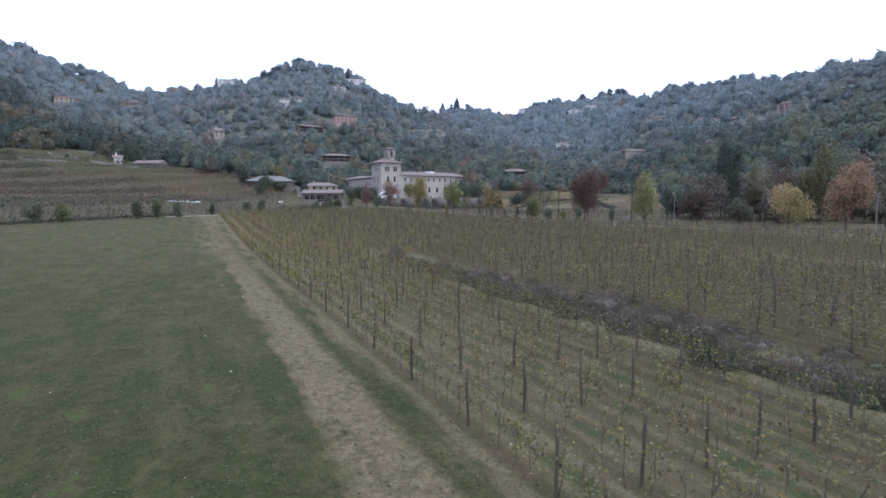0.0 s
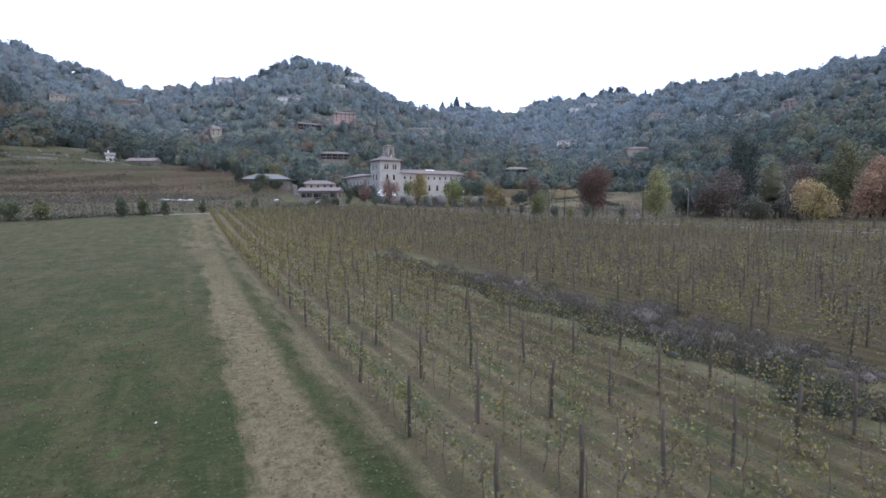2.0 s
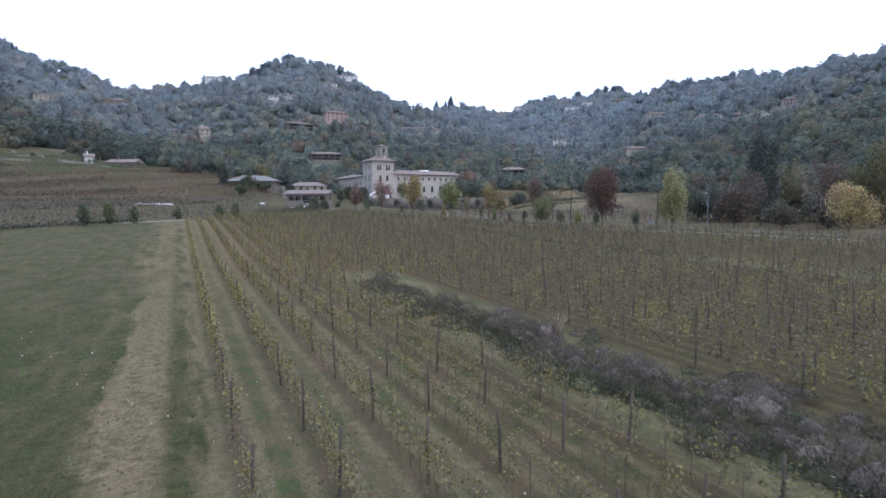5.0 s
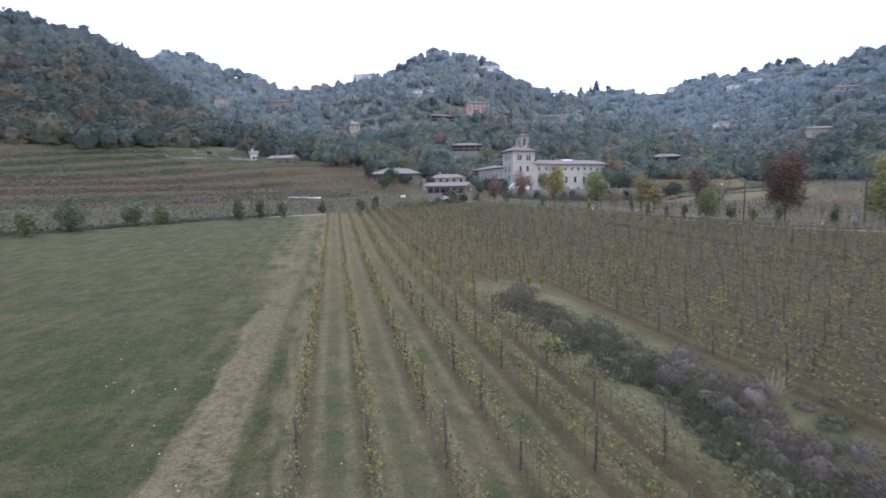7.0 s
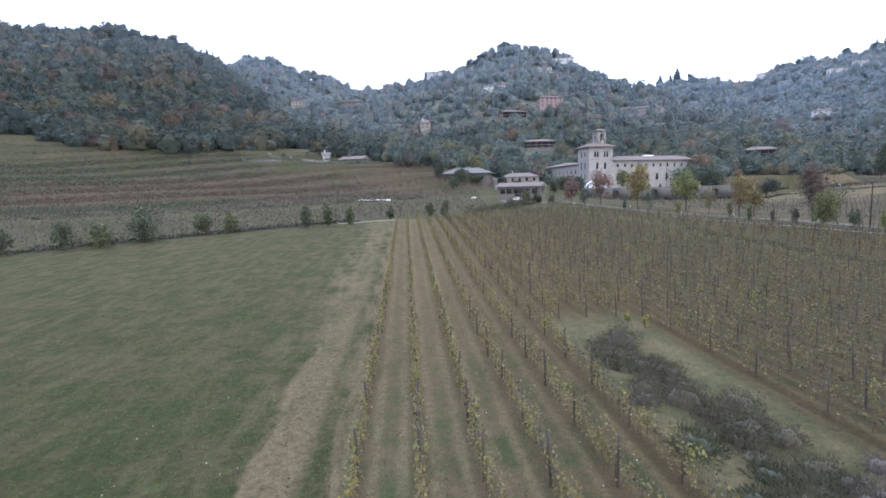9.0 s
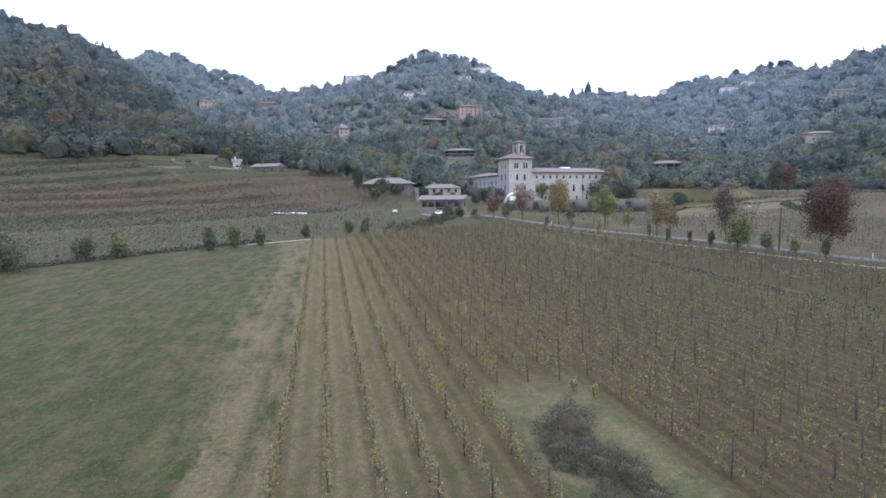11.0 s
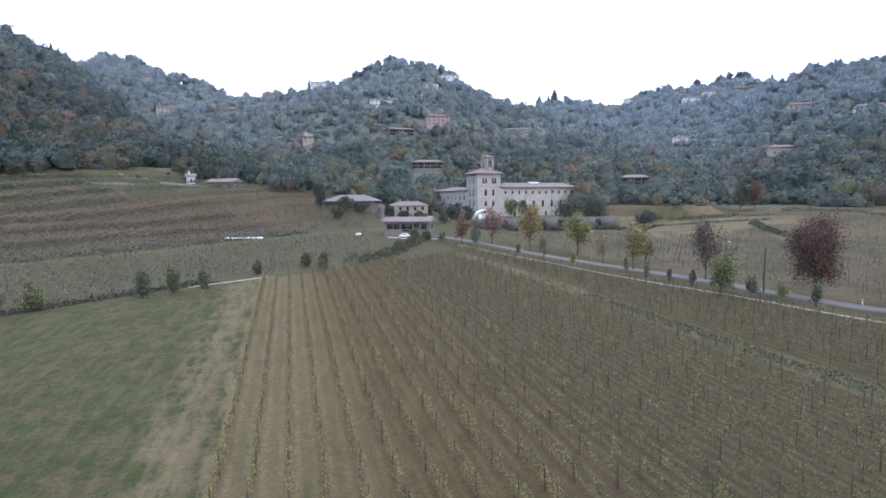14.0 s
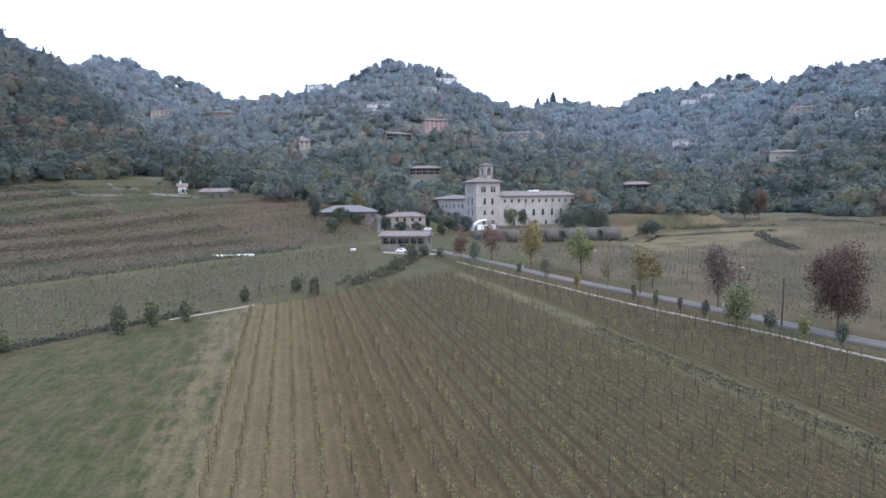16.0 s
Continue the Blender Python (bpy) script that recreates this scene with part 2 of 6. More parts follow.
# wooded hills round the valley, as seen from its middle (0, 40): bearing, ridge height, ridge distance, foot distance
HILLS = {
    "near_left": ([-75.0, -45.0, -31.0, -28.7, -26.8, -24.9, -23.4, -21.5, -20.2, -18.7, -17.5, -16.6, -14.6, -12.2, -9.2, -7.0],
        [120.0, 158.0, 181.0, 190.0, 191.0, 189.5, 184.0, 184.7, 181.5, 170.5, 161.5, 156.1, 119.0, 86.0, 53.0, 32.0],
        [700, 700, 720, 720, 720, 720, 720, 720, 720, 720, 715, 712, 650, 570, 480, 420],
        [190, 220, 262, 272, 281, 288, 292, 300, 305, 310, 314, 316, 322, 330, 345, 350], 14.0, 1.0),
    "far_left": ([-60.0, -16.7, -16.1, -14.6, -13.1, -11.8, -10.9, -9.0, -6.7, -5.7, -3.2, -1.7, 0.4, 1.9, 3.0, 8.0],
        [206.0, 207.6, 212.4, 221.0, 217.3, 210.8, 198.0, 188.9, 182.6, 169.1, 168.6, 170.0, 176.6, 182.4, 182.0, 166.0],
        [950, 930, 930, 929, 924, 919, 914, 903, 893, 889, 882, 880, 880, 880, 880, 900],
        [420, 420, 420, 420, 420, 420, 420, 420, 420, 420, 420, 420, 420, 420, 420, 420], 22.0, 1.15),
    "middle": ([-2.0, 3.4, 4.8, 6.8, 7.9, 9.9, 11.0, 13.2, 15.5, 17.2, 18.3, 20.0, 22.0, 23.9, 25.0, 30.0, 35.0, 40.0],
        [133.0, 181.8, 187.1, 193.7, 201.3, 212.4, 218.8, 217.0, 204.3, 187.2, 170.3, 154.6, 142.7, 132.3, 127.0, 92.0, 66.0, 40.0],
        [860, 850, 850, 850, 850, 850, 850, 850, 837, 823, 813, 797, 780, 767, 760, 700, 620, 560],
        [370, 369, 367, 364, 361, 357, 355, 352, 351, 350, 350, 351, 355, 349, 345, 322, 312, 318], 15.0, 1.12),
    "saddle": ([16.0, 23.9, 25.3, 27.8, 29.9, 31.8, 33.1, 34.1, 35.1, 37.1, 38.3, 39.7, 40.8, 41.7, 43.5, 44.2, 45.6, 46.1, 52.0],
        [217.0, 222.1, 226.3, 230.4, 224.3, 214.4, 219.2, 229.4, 238.2, 239.7, 237.4, 242.4, 240.2, 250.0, 251.2, 242.9, 236.5, 229.5, 207.0],
        [1330, 1330, 1330, 1330, 1330, 1325, 1321, 1318, 1314, 1307, 1304, 1300, 1297, 1294, 1288, 1286, 1281, 1280, 1250],
        [420, 420, 420, 420, 420, 420, 420, 420, 420, 420, 420, 420, 420, 420, 420, 420, 420, 420, 420], 12.0, 1.15),
    "right": ([28.0, 36.0, 42.0, 46.0, 48.0, 49.5, 50.7, 53.6, 55.0, 57.2, 59.3, 61.4, 63.3, 64.7, 66.0, 80.0, 100.0],
        [53.0, 103.0, 145.0, 176.5, 187.3, 182.5, 181.2, 180.5, 180.3, 169.4, 170.5, 175.8, 176.1, 176.8, 177.0, 153.0, 123.0],
        [1000, 1000, 980, 960, 947, 936, 928, 905, 894, 873, 853, 835, 820, 810, 800, 700, 600],
        [400, 395, 385, 370, 357, 346, 338, 320, 313, 299, 287, 278, 272, 268, 265, 250, 240], 8.0, 1.05),
}


def hill(name, bearing, far):
    az, high, ridge, foot, low, bend = HILLS[name]
    zr, dr, df = (np.interp(bearing, az, v) for v in (high, ridge, foot))
    inside = smooth(az[0] - 9, az[0], bearing) * (1 - smooth(az[-1], az[-1] + 7, bearing))
    u = np.clip((far - df) / (dr - df), 0, 1)
    z = low + (zr - low) * u ** bend
    z = np.where(far > dr, zr - 0.25 * (far - dr), z)
    return np.where(far > df, z, -50.0) * inside - 50 * (1 - inside)


def terraces(x, y):
    """The stepped vineyard slope above the meadow: metres above the valley floor."""
    u = -0.60 * (x + 34) + 0.80 * (y - 152) - 3.0
    lift = np.interp(u, [0, 20, 48, 78, 110, 150, 185, 230, 300], [0, 0.4, 1.8, 4.4, 8.4, 14.6, 21.8, 30.0, 40.0])
    n = lift / 2.3
    step = np.floor(n) + smooth(0.80, 1.0, n - np.floor(n))
    lift = np.where(lift > 2.3, 2.3 * (0.85 * step + 0.15 * n), lift)
    side = 1 - smooth(18, 60, x - 0.10 * (y - 200))
    return lift * side * (u > 0)


def valley(x, y):
    z = SLOPE * np.minimum(y, 420)
    z = z + (1.5 - smooth(95, 125, y)) * smooth(58, 92, x) * (1 - smooth(140, 175, y))      # the road runs a little higher
    rise = 2.9 * smooth(82, 178, y) + 1.3 * smooth(196, 262, y)             # the field climbs to the yard by the long shed
    high = smooth(185, 250, y)
    z = z + rise * (1 - 0.4 * smooth(45, 78, x) * (1 - high) - 0.5 * smooth(70, 110, x) * high)
    z = z + 7.0 * smooth(262, 330, y) * (1 - smooth(72, 92, x))             # and on to the houses behind it
    z = z + 9.0 * smooth(150, 250, x) * smooth(150, 260, y)                 # fields climbing beyond the road
    z = z + 4.6 * smooth(285, 296, y) * smooth(86, 96, x) * (1 - smooth(165, 200, x))   # walled terrace of the monastery
    ditch = np.exp(-((x - 16.6) / 1.9) ** 2) * (1 - smooth(70, 77, y))
    bank = np.exp(-((x - 57.5 + 0.09 * (y - 130)) / 3.0) ** 2) * (1 - smooth(170, 182, y))
    return z - 0.75 * ditch - 0.35 * bank


def height(x, y):
    x, y = np.asarray(x, float), np.asarray(y, float)
    bearing, far = np.degrees(np.arctan2(x, y - 40)), np.hypot(x, y - 40)
    z = valley(x, y) + terraces(x, y)
    for name in HILLS:
        h = hill(name, bearing, far)
        z = np.where(h > z - 3, np.maximum(z, h) + np.maximum(0, 3 - np.abs(h - z)) ** 2 / 12, z)
    wave = 5 * np.sin(x / 47 + 1.3) * np.cos(y / 61) + 2.5 * np.sin(x / 19 + y / 23)
    return z + wave * smooth(40, 130, z - SLOPE * 300)

# ---- the ground ----
def ground_material():
    m, n, l, p = material("valley_ground")
    pos = n.new("ShaderNodeNewGeometry").outputs["Position"]
    xyz = n.new("ShaderNodeSeparateXYZ")
    l.new(pos, xyz.inputs[0])
    X, Y = xyz.outputs[0], xyz.outputs[1]
    stretch = n.new("ShaderNodeMapping")
    stretch.inputs["Scale"].default_value = (1.0, 0.2, 1.0)
    l.new(pos, stretch.inputs["Vector"])
    along = stretch.outputs[0]
    big = noise_node(n, l, 0.06, 4, 0.6, pos).outputs[0]
    mid = noise_node(n, l, 0.45, 6, 0.7, pos).outputs[0]
    streak = noise_node(n, l, 0.9, 5, 0.7, along).outputs[0]
    tuft = noise_node(n, l, 2.6, 6, 0.75, pos).outputs[0]
    fine = noise_node(n, l, 11.0, 5, 0.85, pos).outputs[0]

    def M(op, a, b=0.0, c=0.0, clamp=False):
        return math_node(n, l, op, a, b, c, clamp)

    def band(v, lo, hi, soft):
        up = M("MULTIPLY_ADD", v, 1 / soft, -lo / soft + 0.5, True)
        dn = M("MULTIPLY_ADD", v, -1 / soft, hi / soft + 0.5, True)
        return M("MULTIPLY", up, dn)

    def patch(v, at, sharp):
        return M("MULTIPLY_ADD", v, sharp, 0.5 - at * sharp, True)

    grain = M("MULTIPLY_ADD", fine, 0.55, M("MULTIPLY_ADD", tuft, 0.35, M("MULTIPLY", streak, 0.1)))
    green = ramp_node(n, l, grain, [(0.36, (0.021, 0.029, 0.013)), (0.50, (0.049, 0.063, 0.025)), (0.64, (0.094, 0.105, 0.049))]).outputs[0]
    lush = ramp_node(n, l, grain, [(0.36, (0.020, 0.040, 0.012)), (0.50, (0.043, 0.077, 0.026)), (0.64, (0.080, 0.117, 0.046))]).outputs[0]
    dry = ramp_node(n, l, grain, [(0.36, (0.064, 0.051, 0.028)), (0.50, (0.130, 0.106, 0.062)), (0.64, (0.224, 0.187, 0.112))]).outputs[0]
    brown = ramp_node(n, l, grain, [(0.36, (0.033, 0.024, 0.017)), (0.50, (0.076, 0.056, 0.040)), (0.64, (0.138, 0.104, 0.075))]).outputs[0]
    # meadow: green with drier patches, brighter clover and long mowing streaks
    mown = mix_node(n, l, patch(mid, 0.57, 5), green, mix_node(n, l, 0.45, brown, dry))
    mown = mix_node(n, l, M("MULTIPLY", patch(streak, 0.56, 6), 0.6), mown, mix_node(n, l, 0.5, dry, green))
    mown = mix_node(n, l, M("MULTIPLY", patch(M("ADD", M("MULTIPLY", mid, 0.4), M("MULTIPLY", big, 0.6)), 0.57, 9), 0.35), mown, lush)
    mown = mix_node(n, l, 1.0, mown, (0.86, 0.84, 0.78), "MULTIPLY")
    tired = M("MULTIPLY", band(Y, 70, 900, 70), M("MULTIPLY_ADD", patch(M("ADD", M("MULTIPLY", mid, 0.5), M("MULTIPLY", streak, 0.5)), 0.53, 5), 0.34, 0.06))
    mown = mix_node(n, l, tired, mown, mix_node(n, l, 0.5, brown, dry))
    clover = M("MULTIPLY", patch(M("ADD", M("MULTIPLY", tuft, 0.35), M("MULTIPLY", mid, 0.65)), 0.60, 14), band(Y, -100, 80, 40))
    mown = mix_node(n, l, M("MULTIPLY", clover, 0.8), mown, mix_node(n, l, 1.0, lush, (0.85, 1.15, 0.7), "MULTIPLY"))
    # worn straw strip beside the first row
    wob = M("MULTIPLY_ADD", streak, 1.8, M("MULTIPLY_ADD", mid, 1.0, M("ADD", X, -1.4)))
    straw = M("MULTIPLY", band(wob, -4.55, -2.25, 0.5), patch(M("ADD", M("MULTIPLY", tuft, 0.5), M("MULTIPLY", streak, 0.5)), 0.40, 5))
    straw = M("MULTIPLY", straw, M("MULTIPLY_ADD", band(Y, 80, 900, 50), -0.7, 1.0))
    mown = mix_node(n, l, straw, mown, mix_node(n, l, 1.0, dry, (1.1, 1.1, 1.1), "MULTIPLY"))
    spread = M("MULTIPLY", M("MULTIPLY", band(wob, -6.4, -0.6, 2.0), band(Y, 75, 900, 50)), patch(M("ADD", M("MULTIPLY", mid, 0.5), M("MULTIPLY", streak, 0.5)), 0.49, 6))
    mown = mix_node(n, l, M("MULTIPLY", spread, 0.75), mown, dry)
    mown = mix_node(n, l, M("MULTIPLY", band(wob, -1.2, 2.0, 0.7), patch(streak, 0.45, 5)), mown, dry)
    # between the vines: grass down the middle, worn straw tracks, leaf litter under each row
    rowx = M("PINGPONG", M("ADD", M("MULTIPLY_ADD", streak, 0.5, -0.25), X), 1.19)
    grassy = mix_node(n, l, patch(M("ADD", M("MULTIPLY", mid, 0.5), M("MULTIPLY", big, 0.5)), 0.52, 6), green, mix_node(n, l, 0.35, lush, green))
    inter = mix_node(n, l, patch(M("ADD", M("MULTIPLY", mid, 0.6), M("MULTIPLY", tuft, 0.4)), 0.505, 9), mix_node(n, l, 0.75, brown, dry), mix_node(n, l, 0.1, grassy, dry))
    inter = mix_node(n, l, M("MULTIPLY", band(X, 11.5, 400, 3.0), 0.62), inter, mix_node(n, l, 0.42, brown, grassy))
    litter = M("MULTIPLY", band(rowx, -1.0, 0.34, 0.22), M("MULTIPLY", patch(tuft, 0.42, 4), 0.55))
    soil = mix_node(n, l, 0.3, mix_node(n, l, 1.0, brown, (0.92, 0.78, 0.74), "MULTIPLY"), dry)
    tracks = M("MULTIPLY", band(rowx, 0.36, 0.82, 0.28), patch(M("ADD", M("MULTIPLY", tuft, 0.5), M("MULTIPLY", streak, 0.5)), 0.42, 5))
    tracks = M("MULTIPLY", tracks, M("MULTIPLY_ADD", band(X, 13, 400, 4.0), -0.2, 0.65))
    vines = mix_node(n, l, tracks, inter, mix_node(n, l, 1.0, dry, (1.2, 1.2, 1.2), "MULTIPLY"))
    vines = mix_node(n, l, litter, vines, soil)
    worn = M("MULTIPLY", M("MULTIPLY", band(Y, 74, 900, 30), band(X, -5, 24, 16)), M("MULTIPLY_ADD", patch(M("ADD", M("MULTIPLY", mid, 0.5), M("MULTIPLY", streak, 0.5)), 0.47, 6), 0.4, 0.22))
    vines = mix_node(n, l, worn, vines, mix_node(n, l, 1.0, dry, (1.12, 1.02, 0.98), "MULTIPLY"))
    vines = mix_node(n, l, band(X, 9, 500, 9.0), vines, mix_node(n, l, 1.0, vines, (0.75, 0.705, 0.65), "MULTIPLY"))
    inside = M("MULTIPLY", band(X, -0.7, 83, 0.5), band(M("SUBTRACT", Y, M("MULTIPLY", X, 0.6)), -300, 171.5, 2.0))
    grassbank = M("MAXIMUM", M("MULTIPLY", band(X, 13.0, 20.4, 1.0), band(Y, -100, 82, 6)), band(M("MULTIPLY_ADD", Y, 0.10, X), 68.4, 72.6, 1.5))
    col = mix_node(n, l, inside, mown, vines)
    bank = mix_node(n, l, 1.0, mix_node(n, l, patch(mid, 0.5, 4), mix_node(n, l, 0.35, grassy, dry), dry), (0.94, 0.98, 0.96), "MULTIPLY")
    col = mix_node(n, l, M("MULTIPLY", grassbank, inside), col, bank)
    # terraced slope: grass strips between the rows of vines, lush towards the top
    u = M("ADD", M("MULTIPLY", X, -0.60), M("MULTIPLY_ADD", Y, 0.80, -145.0))
    slope = mix_node(n, l, patch(M("ADD", M("MULTIPLY", mid, 0.5), M("MULTIPLY", big, 0.5)), 0.48, 5), mix_node(n, l, 0.35, green, brown), mix_node(n, l, 0.25, brown, dry))
    rough = mix_node(n, l, patch(big, 0.5, 5), mix_node(n, l, 0.45, grassy, brown), slope)
    slope = mix_node(n, l, M("MULTIPLY", band(M("PINGPONG", u, 1.45), -1, 0.6, 0.6), M("MULTIPLY", band(u, -6, 62, 4), 0.75)), slope, grassy)
    slope = mix_node(n, l, band(u, 46.5, 49.5, 1.5), slope, mix_node(n, l, 0.5, grassy, dry))
    slope = mix_node(n, l, band(u, 126, 400, 8), slope, rough)
    col = mix_node(n, l, band(M("MULTIPLY_ADD", mid, 3.0, M("ADD", u, -1.5)), -6.0, 5000, 2.0), col, slope)
    field = mix_node(n, l, patch(big, 0.5, 5), mix_node(n, l, 0.45, dry, brown), mix_node(n, l, 0.5, green, brown))
    pale = M("MULTIPLY", band(X, 140, 212, 6), band(M("MULTIPLY_ADD", mid, 14.0, Y), 244, 305, 6))
    field = mix_node(n, l, M("MULTIPLY", pale, 0.55), field, mix_node(n, l, patch(big, 0.5, 8), mix_node(n, l, 1.0, dry, (1.2, 1.2, 1.2), "MULTIPLY"), mix_node(n, l, 0.5, green, dry)))
    col = mix_node(n, l, band(X, 86, 6000, 2.5), col, field)
    hillside = mix_node(n, l, patch(big, 0.52, 5), (0.085, 0.105, 0.085), mix_node(n, l, patch(mid, 0.5, 4), (0.12, 0.135, 0.095), (0.13, 0.125, 0.105)))
    col = mix_node(n, l, band(M("ADD", Y, M("MULTIPLY", X, 0.25)), 362, 9000, 20), col, hillside)
    l.new(col, p.inputs["Base Color"])
    p.inputs["Roughness"].default_value = 0.95
    p.inputs["Specular IOR Level"].default_value = 0.1
    bump_node(n, l, grain, 0.8, 0.15, p)
    return m


def graded(lo, hi, fine, far_lo, far_hi, growth=1.09):
    mid = list(np.arange(lo, hi + 0.01, fine))
    step, a = fine, lo
    while a > far_lo:
        step *= growth
        a -= step
        mid.insert(0, a)
    step, a = fine, hi
    while a < far_hi:
        step *= growth
        a += step
        mid.append(a)
    return np.array(mid)


gx, gy = graded(-105, 190, 2.3, -2400, 3200), graded(-20, 410, 2.3, -2400, 3200)
GX, GY = np.meshgrid(gx, gy)
gv = np.stack([GX, GY, height(GX, GY)], -1).reshape(-1, 3)
ni, nj = len(gy), len(gx)
gi = (np.arange(ni - 1)[:, None] * nj + np.arange(nj - 1)[None]).ravel()
M_GROUND = ground_material()
ground = link("ground", mesh_of("ground", gv, np.stack([gi, gi + 1, gi + nj + 1, gi + nj], 1), M_GROUND), smooth_faces=True)
tagged(ground, "green mown meadow, dry vineyard soil and grassy valley slopes", "ground", kind="structure")


def floor_z(x, y):
    return float(height(x, y))

# ---- buildings ----
def facade(u0, u1, z0, z1, holes, depth=0.3):
    """A wall face in the plane y=0 seen from -y, with real openings. Returns places and faces; the reveals go back by depth."""
    us = sorted({u0, u1, *(h[0] for h in holes), *(h[1] for h in holes)})
    zs = sorted({z0, z1, *(h[2] for h in holes), *(h[3] for h in holes)})
    v, f = [], []

    def quad(*q):
        f.append([len(v) + k for k in range(4)])
        v.extend(q)

    for a, b in zip(us, us[1:]):
        for c, d in zip(zs, zs[1:]):
            mu, mz = (a + b) / 2, (c + d) / 2
            if not any(h[0] < mu < h[1] and h[2] < mz < h[3] for h in holes):
                quad((a, 0, c), (b, 0, c), (b, 0, d), (a, 0, d))
    for a, b, c, d in holes:
        quad((a, 0, c), (a, depth, c), (a, depth, d), (a, 0, d))
        quad((b, 0, c), (b, 0, d), (b, depth, d), (b, depth, c))
        quad((a, 0, d), (a, depth, d), (b, depth, d), (b, 0, d))
        quad((a, 0, c), (b, 0, c), (b, depth, c), (a, depth, c))
    return np.array(v, float), np.array(f)


def turned(v, yaw, at):
    c, s = math.cos(yaw), math.sin(yaw)
    v = np.asarray(v, float)
    return np.stack([v[:, 0] * c - v[:, 1] * s + at[0], v[:, 0] * s + v[:, 1] * c + at[1], v[:, 2] + at[2]], 1)


def rows_of(count, lo, hi, w, z0, h):
    if count == 0:
        return []
    gap = (hi - lo) / count
    return [(lo + gap * (k + 0.5) - w / 2, lo + gap * (k + 0.5) + w / 2, z0, z0 + h) for k in range(count)]


def hip_roof(L, W, z, rise, over, hip=True, thick=0.22):
    """A low tiled roof over a plan L by W with its corner at the origin, with thick eaves."""
    x0, x1, y0, y1 = -over, L + over, -over, W + over
    ym = W / 2
    inset = (W / 2 + over) if hip else 0.0
    if inset * 2 >= x1 - x0:
        inset = (x1 - x0) / 2 - 0.01
    ra, rb = (x0 + inset, ym, z + rise), (x1 - inset, ym, z + rise)
    c = [(x0, y0, z), (x1, y0, z), (x1, y1, z), (x0, y1, z)]
    lo = [(a, b, e - thick) for a, b, e in c]
    v = c + [ra, rb] + lo
    f = [[0, 1, 5, 4], [2, 3, 4, 5], [1, 2, 5, 5], [3, 0, 4, 4], [0, 6, 7, 1], [1, 7, 8, 2], [2, 8, 9, 3], [3, 9, 6, 0], [6, 9, 8, 7]]
    me_v = np.array(v, float)
    return me_v, [q if q[2] != q[3] else q[:3] for q in f]


def loose_mesh(name, v, f, mat):
    me = bpy.data.meshes.new(name)
    me.from_pydata([tuple(map(float, q)) for q in v], [], [tuple(int(k) for k in q) for q in f])
    me.materials.append(mat)
    return me


PANES = {}


def pane_mesh(w, h, mat):
    key = (round(w, 2), round(h, 2), mat.name)
    if key not in PANES:
        v, f = joined([box(-w / 2, w / 2, 0, 0.05, 0, h)])
        PANES[key] = mesh_of("pane", v, f, mat)
    return PANES[key]


SURROUNDS = {}


def surround_mesh(w, h, mat):
    key = (round(w, 2), round(h, 2), mat.name)
    if key not in SURROUNDS:
        t = 0.16
        v, f = joined([box(-w / 2 - t, w / 2 + t, -0.06, 0.02, -t, 0), box(-w / 2 - t, w / 2 + t, -0.06, 0.02, h, h + t),
                       box(-w / 2 - t, -w / 2, -0.06, 0.02, 0, h), box(w / 2, w / 2 + t, -0.06, 0.02, 0, h)])
        SURROUNDS[key] = mesh_of("window_frame", v, f, mat)
    return SURROUNDS[key]


def block(parent, at, yaw, L, W, H, wall_mat, roof_mat, front=(), left=(), right=(), back=(), rise=2.5, over=0.9, hip=True, roof=True, deep=5.0):
    """A building block: four walls with openings, window panes in them, and a roof. at: its front left corner at the ground."""
    sides = [(front, L, (0, 0), 0.0), (right, W, (L, 0), math.pi / 2), (back, L, (L, W), math.pi), (left, W, (0, W), -math.pi / 2)]
    for holes, length, (ox, oy), turn in sides:
        v, f = facade(0, length, -deep, H, list(holes))
        v = turned(turned(v, turn, (ox, oy, 0)), yaw, at)
        link("wall", mesh_of("wall", v, f, wall_mat), parent)
        for a, b, c, d in holes:
            w = new("window", surround_mesh(b - a, d - c, wall_mat))
            c0 = turned(turned([((a + b) / 2, 0, c)], turn, (ox, oy, 0)), yaw, at)[0]
            w.matrix_world = Matrix.Translation(c0) @ Matrix.Rotation(turn + yaw, 4, "Z")
            w.parent = parent
            g = new("pane", pane_mesh(b - a, d - c, M_GLASS))
            g.parent = w
            g.location = (0, 0.24, 0)
    if roof:
        v, f = hip_roof(L, W, H + 0.2, rise, over, hip)
        link("roof", loose_mesh("roof", turned(v, yaw, at), f, roof_mat), parent)
        if not hip:
            for x in (0.0, L - 0.3):
                gv_, gf = [(x, 0, H), (x, W, H), (x, W / 2, H + rise - 0.1), (x + 0.3, 0, H), (x + 0.3, W, H), (x + 0.3, W / 2, H + rise - 0.1)], [[0, 1, 2], [5, 4, 3], [0, 3, 4, 1], [1, 4, 5, 2], [2, 5, 3, 0]]
                link("gable", loose_mesh("gable", turned(gv_, yaw, at), gf, wall_mat), parent)


def chimney(parent, at, yaw, x, y, z, mat):
    v, f = joined([box(x - 0.35, x + 0.35, y - 0.35, y + 0.35, z - 1.2, z + 1.0), box(x - 0.5, x + 0.5, y - 0.5, y + 0.5, z + 1.0, z + 1.2)])
    link("chimney", mesh_of("chimney", turned(v, yaw, at), f, mat), parent)


# the monastery: a corner tower with a belvedere, and two long wings
MON_YAW = math.atan2(0.12, 0.993)
MON = (101.0, 331.5, 9.3)


